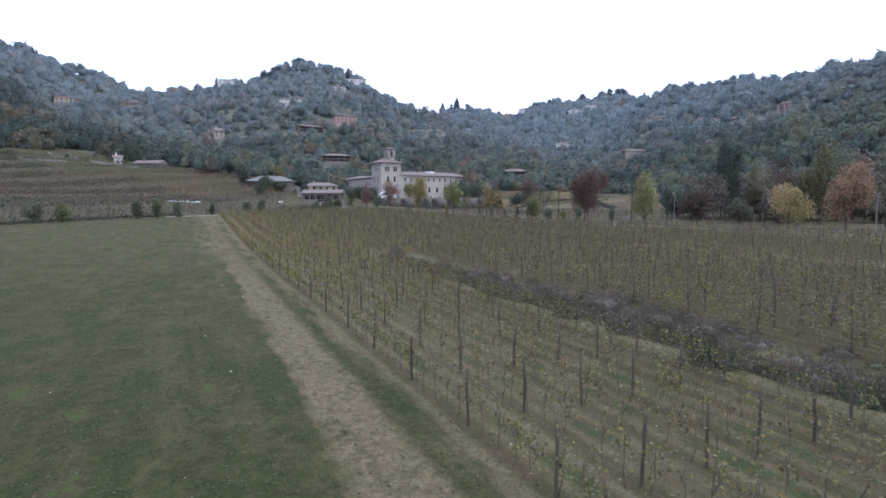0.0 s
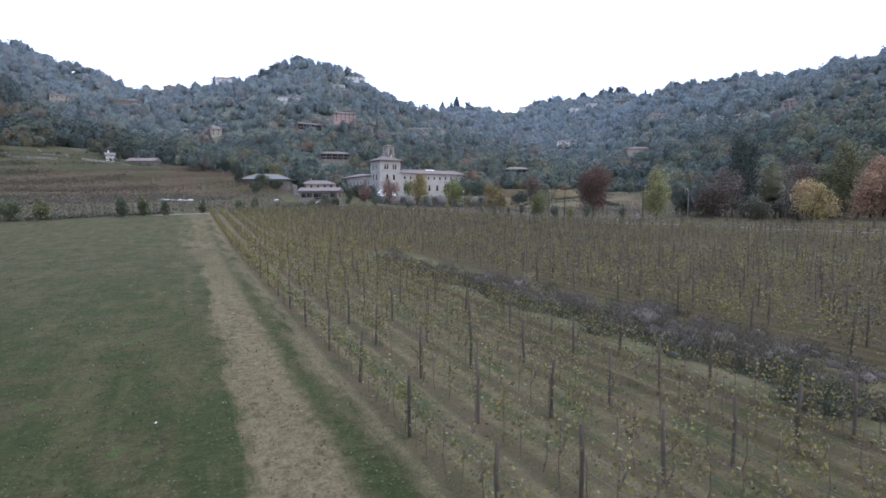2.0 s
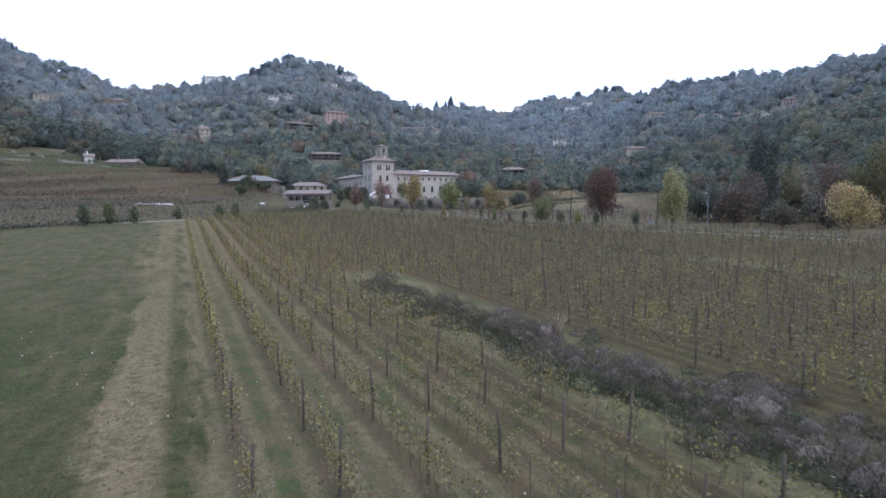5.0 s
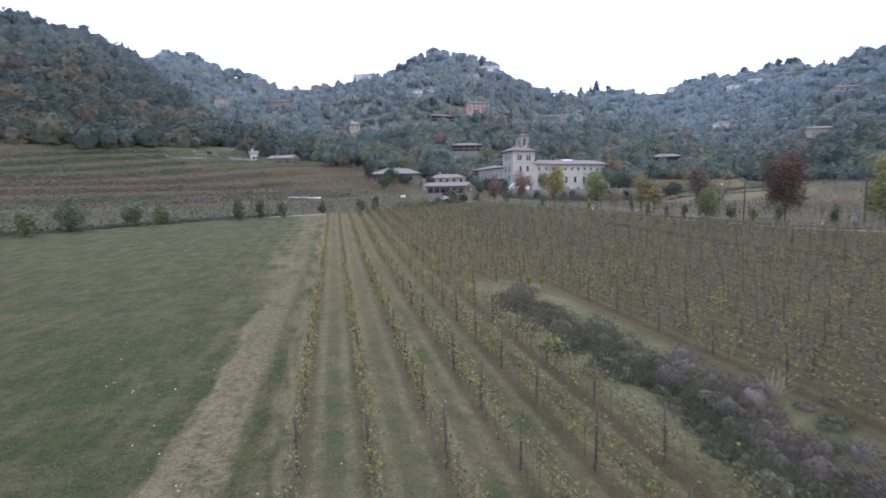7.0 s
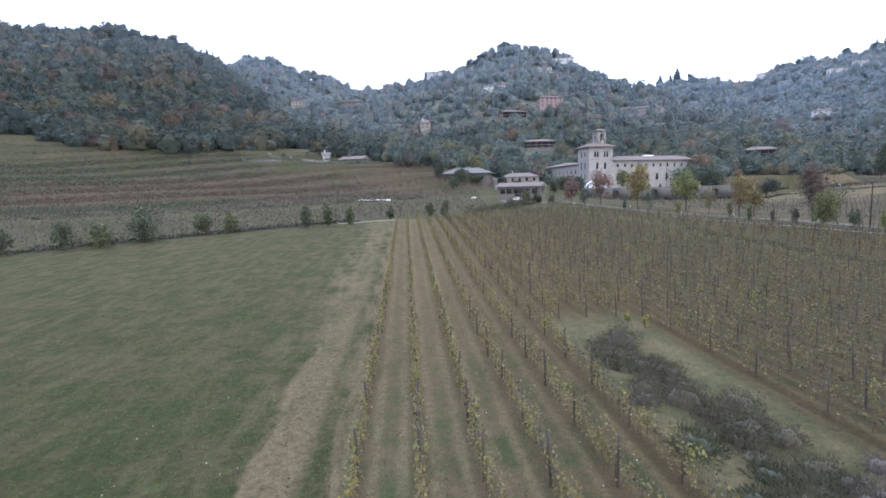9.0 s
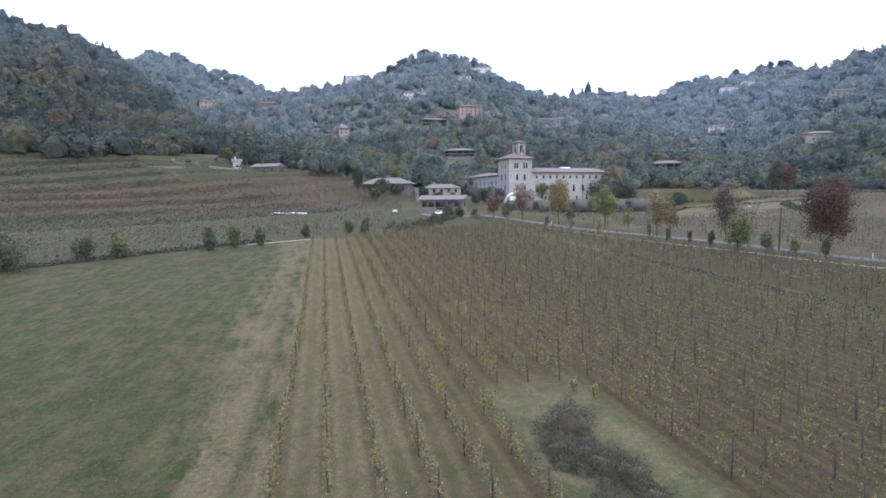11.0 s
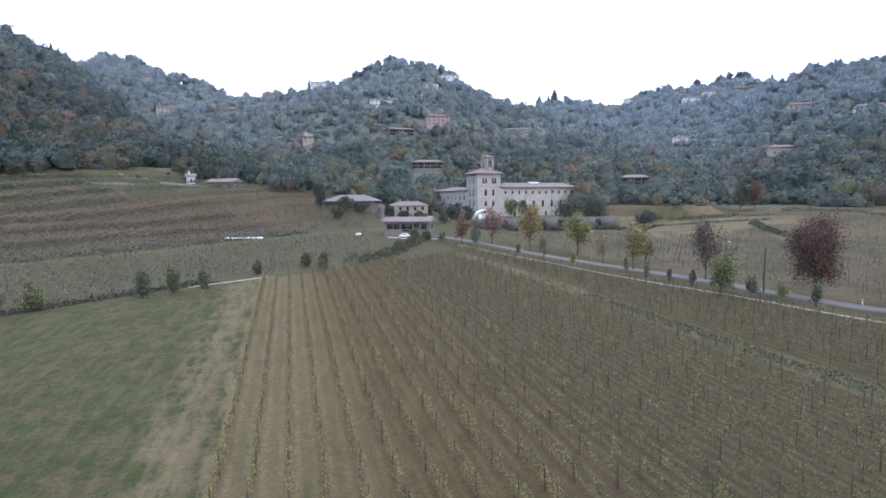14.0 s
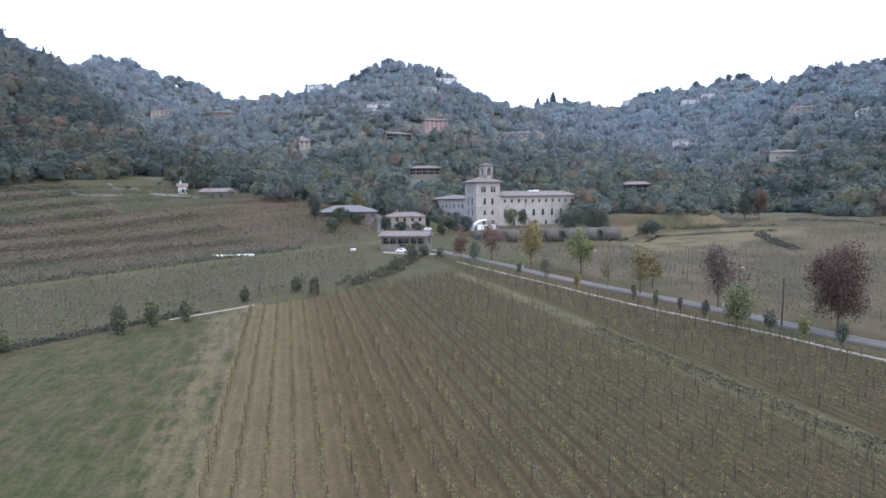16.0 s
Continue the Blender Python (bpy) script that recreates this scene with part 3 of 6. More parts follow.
def mon_at(u, w, z=0.0):
    return tuple(turned([(u, w, z)], MON_YAW, MON)[0])


monastery = thing("monastery", "old pale plastered monastery with a square tower and long wings", "monastery")
T_H = 24.2
tower_front = (rows_of(2, 1.6, 12.4, 1.5, 1.2, 3.0) + rows_of(2, 2.6, 11.6, 1.25, 7.2, 2.4) + rows_of(2, 2.6, 11.6, 1.25, 12.6, 3.2)
               + [(3.0, 4.0, 19.0, 21.8), (4.5, 5.5, 19.0, 21.8), (8.6, 9.6, 19.0, 21.8), (10.1, 11.1, 19.0, 21.8)])
tower_left = rows_of(2, 2, 11, 1.4, 7.0, 3.0) + rows_of(2, 2, 11, 1.4, 12.6, 3.6) + rows_of(2, 2, 11, 1.1, 19.0, 2.8)
block(monastery, MON, MON_YAW, 13.8, 13.8, T_H, M_PLASTER, M_TILE, tower_front, tower_left, [], [], 3.4, 1.5)
for band_z in (11.0, 17.6):
    v, f = joined([box(-0.15, 13.95, -0.15, 13.95, band_z, band_z + 0.35)])
    link("string_course", mesh_of("string_course", turned(v, MON_YAW, MON), f, M_PLASTER), monastery)
# belvedere with open arches over the tower roof
bel = mon_at(6.6, 3.2, T_H + 1.2)


def arch_wall(L, H, openings, wide, sill, spring, mat, parent, at, yaw, turn, off, name="arched_wall", thick=0.5):
    """A wall with round-headed openings, as one mesh with real thickness."""
    pieces = []
    edges = [0.0]
    for c in openings:
        edges += [c - wide / 2, c + wide / 2]
    edges.append(L)
    for k in range(0, len(edges), 2):
        pieces.append(box(edges[k], edges[k + 1], 0, thick, 0, H))
    for c in openings:
        pieces.append(box(c - wide / 2, c + wide / 2, 0.02, thick - 0.02, -0.01, sill)) if sill > 0 else None
        n = 8
        for k in range(n):
            a0, a1 = math.pi * k / n, math.pi * (k + 1) / n
            x0, x1 = c - wide / 2 * math.cos(a0), c - wide / 2 * math.cos(a1)
            z = spring + wide / 2 * min(math.sin(a0), math.sin(a1)) * 0.98 + 0.02
            pieces.append(box(x0, x1, 0.0, thick, z, H))
    v, f = joined([q for q in pieces if q])
    v = turned(turned(v, turn, off), yaw, at)
    return link(name, mesh_of(name, v, f, mat), parent)


for turn, off, wide in ((0, (0, 0, 0), 4.9), (math.pi / 2, (4.9, 0, 0), 6.4), (math.pi, (4.9, 6.4, 0), 4.9), (-math.pi / 2, (0, 6.4, 0), 6.4)):
    arch_wall(wide, 7.6, (wide / 2,), 2.1, 2.2, 5.0, M_PLASTER, monastery, bel, MON_YAW, turn, off, "belvedere_wall")
v, f = hip_roof(4.9, 6.4, 7.8, 1.3, 0.85)
link("belvedere_roof", loose_mesh("belvedere_roof", turned(v, MON_YAW, bel), f, M_TILE), monastery)
# right wing
RW = mon_at(13.8, 1.2)
rw_front = (rows_of(11, 1.5, 48.5, 1.1, 13.4, 1.6) + rows_of(7, 0.8, 42, 1.5, 6.2, 3.4) + rows_of(6, 6, 46, 1.2, 1.2, 2.4))
block(monastery, RW, MON_YAW, 49.5, 12.0, 16.8, M_PLASTER, M_TILE, rw_front, [], rows_of(3, 1, 11, 1.2, 7, 2.4), [], 2.6, 1.3)
# left wing, running back from the tower
lw_front = rows_of(9, 2, 54, 1.5, 10.4, 2.2) + rows_of(9, 2, 54, 1.7, 4.0, 3.2)


def flipped(holes, L):
    return [(L - b, L - a, c, d) for a, b, c, d in holes]


block(monastery, mon_at(0.6, 13.8), MON_YAW, 11.0, 56.0, 15.6, M_PLASTER, M_TILE, [], flipped(lw_front, 56.0), [], rows_of(3, 1, 10, 1.2, 7, 2.4), 2.4, 1.2)
for u in (0.4, 16.0, 33.0, 48.0):
    v, f = tube([mon_at(13.8 + u, 1.06, 16.5), mon_at(13.8 + u, 1.06, 0)], [0.09, 0.09], 5)
    link("downpipe", mesh_of("downpipe", v, f, M_SHUTTER), monastery)
v, f = joined([box(22, 28, 5, 7, 19.0, 20.0)])
skylight = link("roof_vent", mesh_of("roof_vent", turned(v, MON_YAW, RW), f, M_WHITE), monastery, "white roof unit")

# retaining wall with arched niches below the monastery
wall_yaw = math.atan2(-8.0, 66.0)
wall_at = (86.0, 288.0, floor_z(88, 280) - 0.6)
retaining = arch_wall(66, 5.4, (4, 12.5, 21, 30, 39, 48, 57), 3.0, 0.0, 2.4, M_STONE, None, wall_at, wall_yaw, 0, (0, 0, 0), "retaining_wall", 0.9)
tagged(retaining, "rubble stone retaining wall with a row of arched niches", "wall", kind="structure")
v, f = joined([box(-1, 68, 1.6, 1.9, -1, 5.2)])
tagged(link("retaining_wall_back", mesh_of("retaining_wall_back", turned(v, wall_yaw, wall_at), f, M_STONE)), "dark stone back of the wall niches", "wall", kind="structure")

# white marquee on the terrace
tent = thing("marquee", "white arched marquee tent on the monastery terrace", "tent")
ta = np.linspace(0, math.pi, 17)
tx, tz = 6.0 * np.cos(ta), 5.0 * np.sin(ta)
tv = np.concatenate([np.stack([tx, np.full(17, y), tz], 1) for y in (0, 3, 6, 9)])
tf = [[r * 17 + k, r * 17 + k + 1, (r + 1) * 17 + k + 1, (r + 1) * 17 + k] for r in range(3) for k in range(16)]
tent_at = (94.0, 297.0, floor_z(94.0, 297) - 0.1)
link("canopy", mesh_of("canopy", turned(tv, MON_YAW - 0.3, tent_at), tf, M_WHITE), tent, smooth_faces=True)
v, f = facade(-4.2, 4.2, 0, 3.0, [(-1.0, 1.0, 0, 2.4)], 0.1)
v[:, 1] += 0.4
link("front_panel", mesh_of("front_panel", turned(v, MON_YAW - 0.3, tent_at), f, M_WHITE), tent)
for s in (-6.0, 6.0):
    v, f = tube([(s, -0.05, 0), (s * 0.98, -0.05, 2.0), (s * 0.7, -0.05, 3.65), (0, -0.05, 5.05)], [0.09] * 4, 5)
    link("pole", mesh_of("pole", turned(v, MON_YAW - 0.3, tent_at), f, M_METAL), tent)


def house(name, at, yaw, L, W, H, wall, roof, label, floors=2, n=4, hip=False, rise=1.8, over=0.6, category="house", stack=True, bays=False):
    h = thing(name, label, category)
    fr, sd = [], []
    for k in range(floors):
        z = 0.9 + k * H / floors
        if bays:
            fr += rows_of(n, 0.3, L - 0.3, (L - 0.6) / n - 0.55, z - 0.6, H / floors - 0.55)      # wide openings whose dark panes stand in for a veranda's shade
        else:
            fr += rows_of(n, 0.6, L - 0.6, 1.0, z, min(1.5, H / floors - 1.2))
        sd += rows_of(max(1, int(W // 4)), 0.6, W - 0.6, 0.9, z, min(1.4, H / floors - 1.2))
    a = turned([(-L / 2, -W / 2, 0)], yaw, at)[0]
    block(h, a, yaw, L, W, H, wall, roof, fr, sd, sd, [], rise, over, hip)
    if stack:
        chimney(h, a, yaw, L * 0.3, W * 0.42, H + rise, wall)
    return h


# long open-sided shed by the yard
shed = thing("long_shed", "long low shed with plastered walls, dark openings and a tiled roof", "shed")
shed_yaw = math.atan2(240.3 - 248.8, 53.2 - 36.8)
shed_at = (37.4, 248.4, 7.2)
L_S = 16.4
openings = [(1.0, 3.0, 2.9, 4.6), (3.5, 5.5, 2.9, 4.6), (6.1, 10.2, 2.9, 4.6), (10.7, 12.7, 2.9, 4.6), (13.3, 15.3, 2.9, 4.6), (13.6, 14.5, 0.1, 2.0), (6.6, 9.4, 2.0, 2.6)]
block(shed, shed_at, shed_yaw, L_S, 8.0, 5.4, M_PLASTER_GREY, M_TILE, openings, [], [(3, 5, 2.9, 4.4)], [], 1.5, 0.7, False)
for k in np.linspace(0.8, 15.6, 9):
    v, f = joined([box(k - 0.08, k + 0.08, -0.08, 0.12, 2.8, 5.3)])
    link("post", mesh_of("post", turned(v, shed_yaw, shed_at), f, M_SHUTTER), shed)

# houses behind the yard and over the slopes
house("farmhouse", (57.5, 303.0, floor_z(57.5, 299) - 0.2), -0.25, 18, 9, 5.6, M_PLASTER_WARM, M_TILE, "two-storey farmhouse with warm plaster and a low tiled roof", 2, 5, True, 1.9)
house("barn", (33.0, 312.0, floor_z(33, 306) - 0.9), -0.30, 23, 12, 3.6, M_PLASTER_GREY, M_TILE_GREY, "low barn with a broad pale grey hipped roof", 1, 4, True, 2.8, 1.4, stack=False, category="barn")
house("cottage", (-40.5, 345.5, floor_z(-40.5, 342) - 0.3), 0.2, 3.8, 3.6, 3.6, M_PLASTER_WHITE, M_TILE, "small white cottage above the terraces", 1, 1, False, 1.6)
house("farmhouse", (-25.0, 342.5, floor_z(-25, 339) - 0.3), -0.45, 14, 7, 3.2, M_PLASTER_GREY, M_TILE, "low farmhouse with a tiled roof above the terraces", 1, 3, False, 1.7)
HILL_HOUSES = [  # x, y, length, depth, height, turn, wall, storeys, windows, label
    (-127.2, 753.1, 22.9, 10.3, 7.3, 0.39, 'warm', 2, 5, 'long farmhouse among trees'),
    (-67.7, 817.2, 32.3, 11.0, 4.2, 0.07, 'grey', 1, 4, 'low terrace house on the saddle'),
    (24.4, 615.0, 10.4, 6.0, 6.3, -0.10, 'warm', 2, 2, 'small square house on the slope'),
    (-9.9, 662.1, 27.9, 11.0, 4.4, 0.24, 'grey', 1, 4, 'low house among trees'),
    (52.0, 868.0, 26.0, 10.1, 7.5, -0.2, 'white', 2, 4, 'pale villa on the ridge'),
    (-6.0, 907.3, 39.2, 11.0, 4.0, -0.15, 'warm', 1, 5, 'low wall-like house along the saddle'),
    (107.4, 696.8, 19.9, 8.9, 6.2, -0.19, 'white', 2, 4, 'white house below the summit'),
    (183.1, 757.4, 23.4, 10.5, 6.9, -0.31, 'white', 2, 5, 'white house on the upper slope'),
    (143.8, 573.9, 23.1, 10.4, 8.6, 0.04, 'pink', 3, 5, 'pink villa with a side tower'),
    (103.9, 556.9, 23.9, 10.7, 5.4, 0.14, 'grey', 2, 4, 'stone farmhouse with verandas'),
    (244.3, 601.9, 46.9, 11.0, 4.8, -0.32, 'warm', 1, 6, 'long low farmhouse on the slope'),
    (106.2, 463.6, 23.5, 10.6, 4.6, -0.16, 'grey', 2, 5, 'dark stone farmhouse with a veranda above the monastery'),
    (225.3, 812.6, 29.6, 11.0, 5.8, -0.25, 'white', 2, 5, 'white villa near the summit'),
    (24.6, 627.9, 10.7, 6.0, 5.5, -0.33, 'white', 2, 3, 'square house with a veranda on the slope'),
    (527.4, 352.4, 27.7, 11.0, 5.7, -1.32, 'pink', 2, 5, 'pink farmhouse in the woods'),
    (490.3, 419.4, 28.8, 11.0, 5.3, -0.84, 'white', 2, 8, 'long white house with a row of windows'),
    (486.4, 383.4, 10.0, 6.0, 5.5, -1.01, 'grey', 2, 2, 'small grey house on the slope'),
    (510.0, 505.7, 32.6, 11.0, 6.9, -0.47, 'warm', 2, 6, 'old farmhouse on the slope'),
    (452.5, 612.9, 21.6, 9.7, 6.8, -0.60, 'white', 2, 4, 'white house in the woods'),
    (690.2, 886.6, 32.9, 11.0, 9.1, -0.32, 'white', 2, 5, 'white villa near the ridge'),
    (731.7, 895.2, 21.9, 9.8, 6.8, -0.67, 'white', 2, 3, 'white house near the ridge'),
    (693.5, 1072.3, 28.9, 11.0, 10.4, -0.83, 'white', 2, 3, 'pale house on the ridge'),
    (657.8, 1103.9, 31.5, 11.0, 8.5, -0.77, 'warm', 2, 3, 'pale house on the ridge'),
    (382.6, 410.5, 20.2, 9.1, 5.8, -0.54, 'warm', 1, 2, 'old barn with a broad roof'),
    (729.0, 975.3, 18.4, 8.3, 8.1, -0.79, 'warm', 2, 2, 'pale house by the ridge'),
    (756.7, 836.9, 23.5, 10.6, 6.7, -0.98, 'grey', 2, 3, 'grey house by the ridge'),
    (220.7, 367.9, 17.8, 8.0, 4.8, -0.53, 'grey', 2, 4, 'farmhouse with a veranda near the monastery'),
    (121.0, 684.0, 15.6, 7.0, 5.1, -0.50, 'white', 2, 4, 'white house among trees'),
]

WALLS = {"white": M_PLASTER_WHITE, "warm": M_PLASTER_WARM, "pink": M_PLASTER_PINK, "grey": M_PLASTER_GREY}
for hx, hy, L, W, H, yaw, wall, floors, n, label in HILL_HOUSES:
    house("hill_house", (hx, hy, floor_z(hx, hy) + (2.4 if "ridge" in label else 0.6)), yaw, L, W, H, WALLS[wall], M_TILE, label, floors, n, True, 1.9, 1.0, bays="veranda" in label)

# ---- vine rows ----
ROW = 2.38


def post_mesh(seed, h=2.0, r0=0.055):
    r = np.random.default_rng(seed)
    p = np.array([(0, 0, -0.3), (0.01, 0, 0.5), (r.uniform(-.03, .03), r.uniform(-.03, .03), 1.3), (r.uniform(-.05, .05), r.uniform(-.05, .05), h)])
    v, f = tube(p, [r0 * 1.08, r0, r0 * 0.96, r0 * 0.9], 7)
    v = np.concatenate([v[:-1], v[-8:-1] * [0.55, 0.55, 1] + [p[-1, 0] * 0.45, p[-1, 1] * 0.45, 0.02]])
    b, t = len(v) - 14, len(v) - 7
    f = np.concatenate([f, [[b + j, b + (j + 1) % 7, t + (j + 1) % 7, t + j] for j in range(7)], [[t, t + 1, t + 2, t + 3], [t, t + 3, t + 4, t + 5], [t, t + 5, t + 6, t + 6]][:2]])
    return mesh_of("post", v, f, M_POST)


POSTS = [post_mesh(k) for k in range(6)]
VINE_TONES = np.array([(0.190, 0.160, 0.050), (0.158, 0.148, 0.050), (0.122, 0.126, 0.048), (0.165, 0.128, 0.050), (0.112, 0.096, 0.048)])


def vine_parts(r, n_leaf, size, yellow=0.5, shoots=4, withered=0.1):
    """Stem pieces and leaf pieces of one young vine at the origin, trained along y."""
    lean = r.normal(0, 0.05, 2)
    stem = [tube([(0, 0, -0.05), (lean[0], lean[1] * 2, 0.5), (lean[0], lean[1], 1.0 + r.uniform(0.2, 0.7))], [0.022, 0.019, 0.008], 3)]
    tips = []
    for k in range(shoots):
        y, dz = r.uniform(-0.5, 0.5), r.uniform(0.25, 0.85)
        base = np.array([0, 0.0, 0.85 + r.uniform(-0.1, 0.1)])
        mid_ = base + (r.normal(0, 0.05), y * 0.6, dz * 0.4)
        tip = base + (r.normal(0, 0.12), y, dz)
        stem.append(tube([base, mid_, tip] if shoots > 2 else [base, tip], [0.011, 0.009, 0.004] if shoots > 2 else [0.011, 0.004], 3))
        tips += [mid_, tip]
    tips = np.array(tips)
    c = tips[r.integers(0, len(tips), n_leaf)] * r.uniform(0.92, 1.04, (n_leaf, 1)) + r.normal(0, 1, (n_leaf, 3)) * (0.09, 0.26, 0.24)
    low = r.random(n_leaf) < 0.12
    c[low, 2] = r.uniform(0.25, 0.9, low.sum())
    c[:, 2] = np.clip(c[:, 2], 0.2, 2.05)
    lv, lf = leaves(c, size, r=r)
    w = np.clip(r.normal(yellow, 0.3, n_leaf), 0, 1)[:, None]
    tone = VINE_TONES[0] * w + VINE_TONES[r.integers(1, 5, n_leaf)] * (1 - w)
    dead = r.random(n_leaf) < withered
    tone[dead] = np.array((0.090, 0.070, 0.045)) * r.uniform(0.8, 1.25, (dead.sum(), 1))
    return joined(stem), (lv, lf), np.repeat(tone, 4, 0)


def vine_mesh(seed):
    r = np.random.default_rng(seed)
    (sv, sf), (lv, lf), tone = vine_parts(r, 26 + 10 * (seed % 8), 0.11, 0.2 + 0.08 * (seed % 7))
    v, f = joined([(sv, sf), (lv, lf)])
    t = np.concatenate([np.full((len(sv), 3), 0.1), tone])
    return mesh_of("vine", v, f, [M_STEM, M_LEAF], np.r_[np.zeros(len(sf)), np.ones(len(lf))], t)


VINES = [vine_mesh(100 + k) for k in range(14)]
FAR_KIT = []
for k in range(10):
    FAR_KIT.append(vine_parts(np.random.default_rng(300 + k), 24 + 4 * (k % 6), 0.15, 0.25 + 0.07 * (k % 6), 2, 0.42))
FULL_KIT = [vine_parts(np.random.default_rng(330 + k), 60 + 5 * (k % 5), 0.135, 0.95, 2, 0.04) for k in range(8)]


def row_span(k):
    """Where row k of the vineyard begins and ends."""
    x = ROW * k
    far = 170.5 + 0.6 * x
    if k in (6, 7, 8):
        return 81.5, far
    if x > 48 and (68.3 - x) * 10 < far:
        far = (68.3 - x) * 10
    return (3.0 if k < 6 else 6.0), far


def vine_row(x, y0, y1, label, near_to=0.0, shift=0.0, full=0.1, fall=0.0):
    row = thing("vine_row", label, "vine row", "rows of vines")
    row.location = (x, y0, floor_z(x, y0))
    base = Vector(row.location)
    r = np.random.default_rng(int(x * 10) + 5)
    gap = max(5.03, 5.19 - 0.035 * x / ROW)
    ys = np.arange(22.02 - 0.15 * min(5, x / ROW) - 4 * gap + shift, y1, gap)
    ys = np.r_[y0, ys[(ys > y0 + 1.5) & (ys < y1 - 1.5)], y1]
    for y in ys:
        p = new("post", POSTS[int(r.integers(0, 6))])
        p.parent = row
        px = x + fall * (y - y0) + r.normal(0, 0.04)
        p.location = Vector((px, y + r.normal(0, 0.15), floor_z(px, y))) - base
        p.rotation_euler = (r.normal(0, 0.025), r.normal(0, 0.025), r.uniform(0, 6))
        p.scale = (1, 1, r.uniform(0.93, 1.04))
    for z in (0.85, 1.3, 1.75):
        pts = [(x + fall * (y - y0), y, floor_z(x, y) + z) for y in ys]
        v, f = tube(pts, [0.0035] * len(pts), 3)
        link("wire", mesh_of("wire", v - np.array(base), f, M_WIRE), row)
    stems, leafs, tones = [], [], []
    y = y0 + 0.6
    while y < y1 - 0.3:
        z = floor_z(x, y)
        px = x + fall * (y - y0) + r.normal(0, 0.04)
        if r.random() < 0.93:
            if y < near_to:
                o = new("vine", VINES[int(r.integers(0, len(VINES)))])
                o.parent = row
                o.location = Vector((px, y, z)) - base
                o.rotation_euler = (0, 0, (0 if r.random() < 0.5 else math.pi) + r.normal(0, 0.12))
                o.scale = (1, 1, r.uniform(0.85, 1.08))
            else:
                (sv, sf), (lv, lf), tone = FULL_KIT[int(r.integers(0, 8))] if r.random() < full else FAR_KIT[int(r.integers(0, 10))]
                at = np.array([px, y, z]) - np.array(base)
                s = np.array([1, -1 if r.random() < 0.5 else 1, r.uniform(0.85, 1.1)])
                stems.append((sv * s + at, sf)), leafs.append((lv * s + at, lf))
                tones.append(tone * r.uniform(0.75, 1.2))
        y += 0.95 + r.normal(0, 0.06)
    if stems:
        sv, sf = joined(stems)
        tagged(link("vine_wood", mesh_of("vine_wood", sv, sf, M_STEM), row), kind="stuff")
        lv, lf = joined(leafs)
        tagged(link("vine_foliage", mesh_of("vine_foliage", lv, lf, M_LEAF, tint=np.concatenate(tones)), row), kind="stuff")
    return row


for k in range(0, 27):
    span = row_span(k)
    if span:
        vine_row(ROW * k, *span, "row of young vines with sparse yellow leaves on wooden posts", 52.0 if k < 6 else 0.0, 0.9 * math.sin(k * 2.1) if k > 5 else 0.0, max(0.12, 0.85 - 0.06 * k))
for k in range(-6, 11):
    x0 = 72.5 + 2.3 * k
    begin = max(15.0, (69.0 - x0) / 0.045)
    ends = [y for y in np.arange(30.0, 232.0, 1.0) if x0 + 3.0 - 0.055 * (y - 15) < np.interp(y, [40, 98, 112, 121, 130, 139.5, 151, 164, 188, 203, 224], [102, 88, 85.5, 84, 82, 78.5, 74.8, 71.5, 67, 63, 56.5]) - 1.6]
    if not ends or max(ends) < max(60, begin + 15):
        continue
    vine_row(x0 + 3.0 - 0.055 * (begin - 15), begin, max(ends), "row of young vines beside the grassy bank", 0.0, 0.9 * math.sin(k), 0.1, -0.055)

# ---- trees and shrubs ----
def crown_points(r, n, rx, ry, rz, lobes=7, shell=0.55):
    """Leaf places on the shells of several lobes within an uneven crown round the origin."""
    c = r.normal(size=(lobes, 3))
    c /= np.linalg.norm(c, axis=1)[:, None]
    c *= r.uniform(0.25, 0.68, (lobes, 1))
    rad = r.uniform(0.32, 0.58, lobes)
    which = r.integers(0, lobes, n)
    d = r.normal(size=(n, 3))
    d /= np.linalg.norm(d, axis=1)[:, None]
    d[:, 2] = np.where(d[:, 2] < -0.7, -d[:, 2], d[:, 2])
    p = c[which] + d * rad[which, None] * r.uniform(shell, 1.0, (n, 1))
    return p * (rx, ry, rz), d


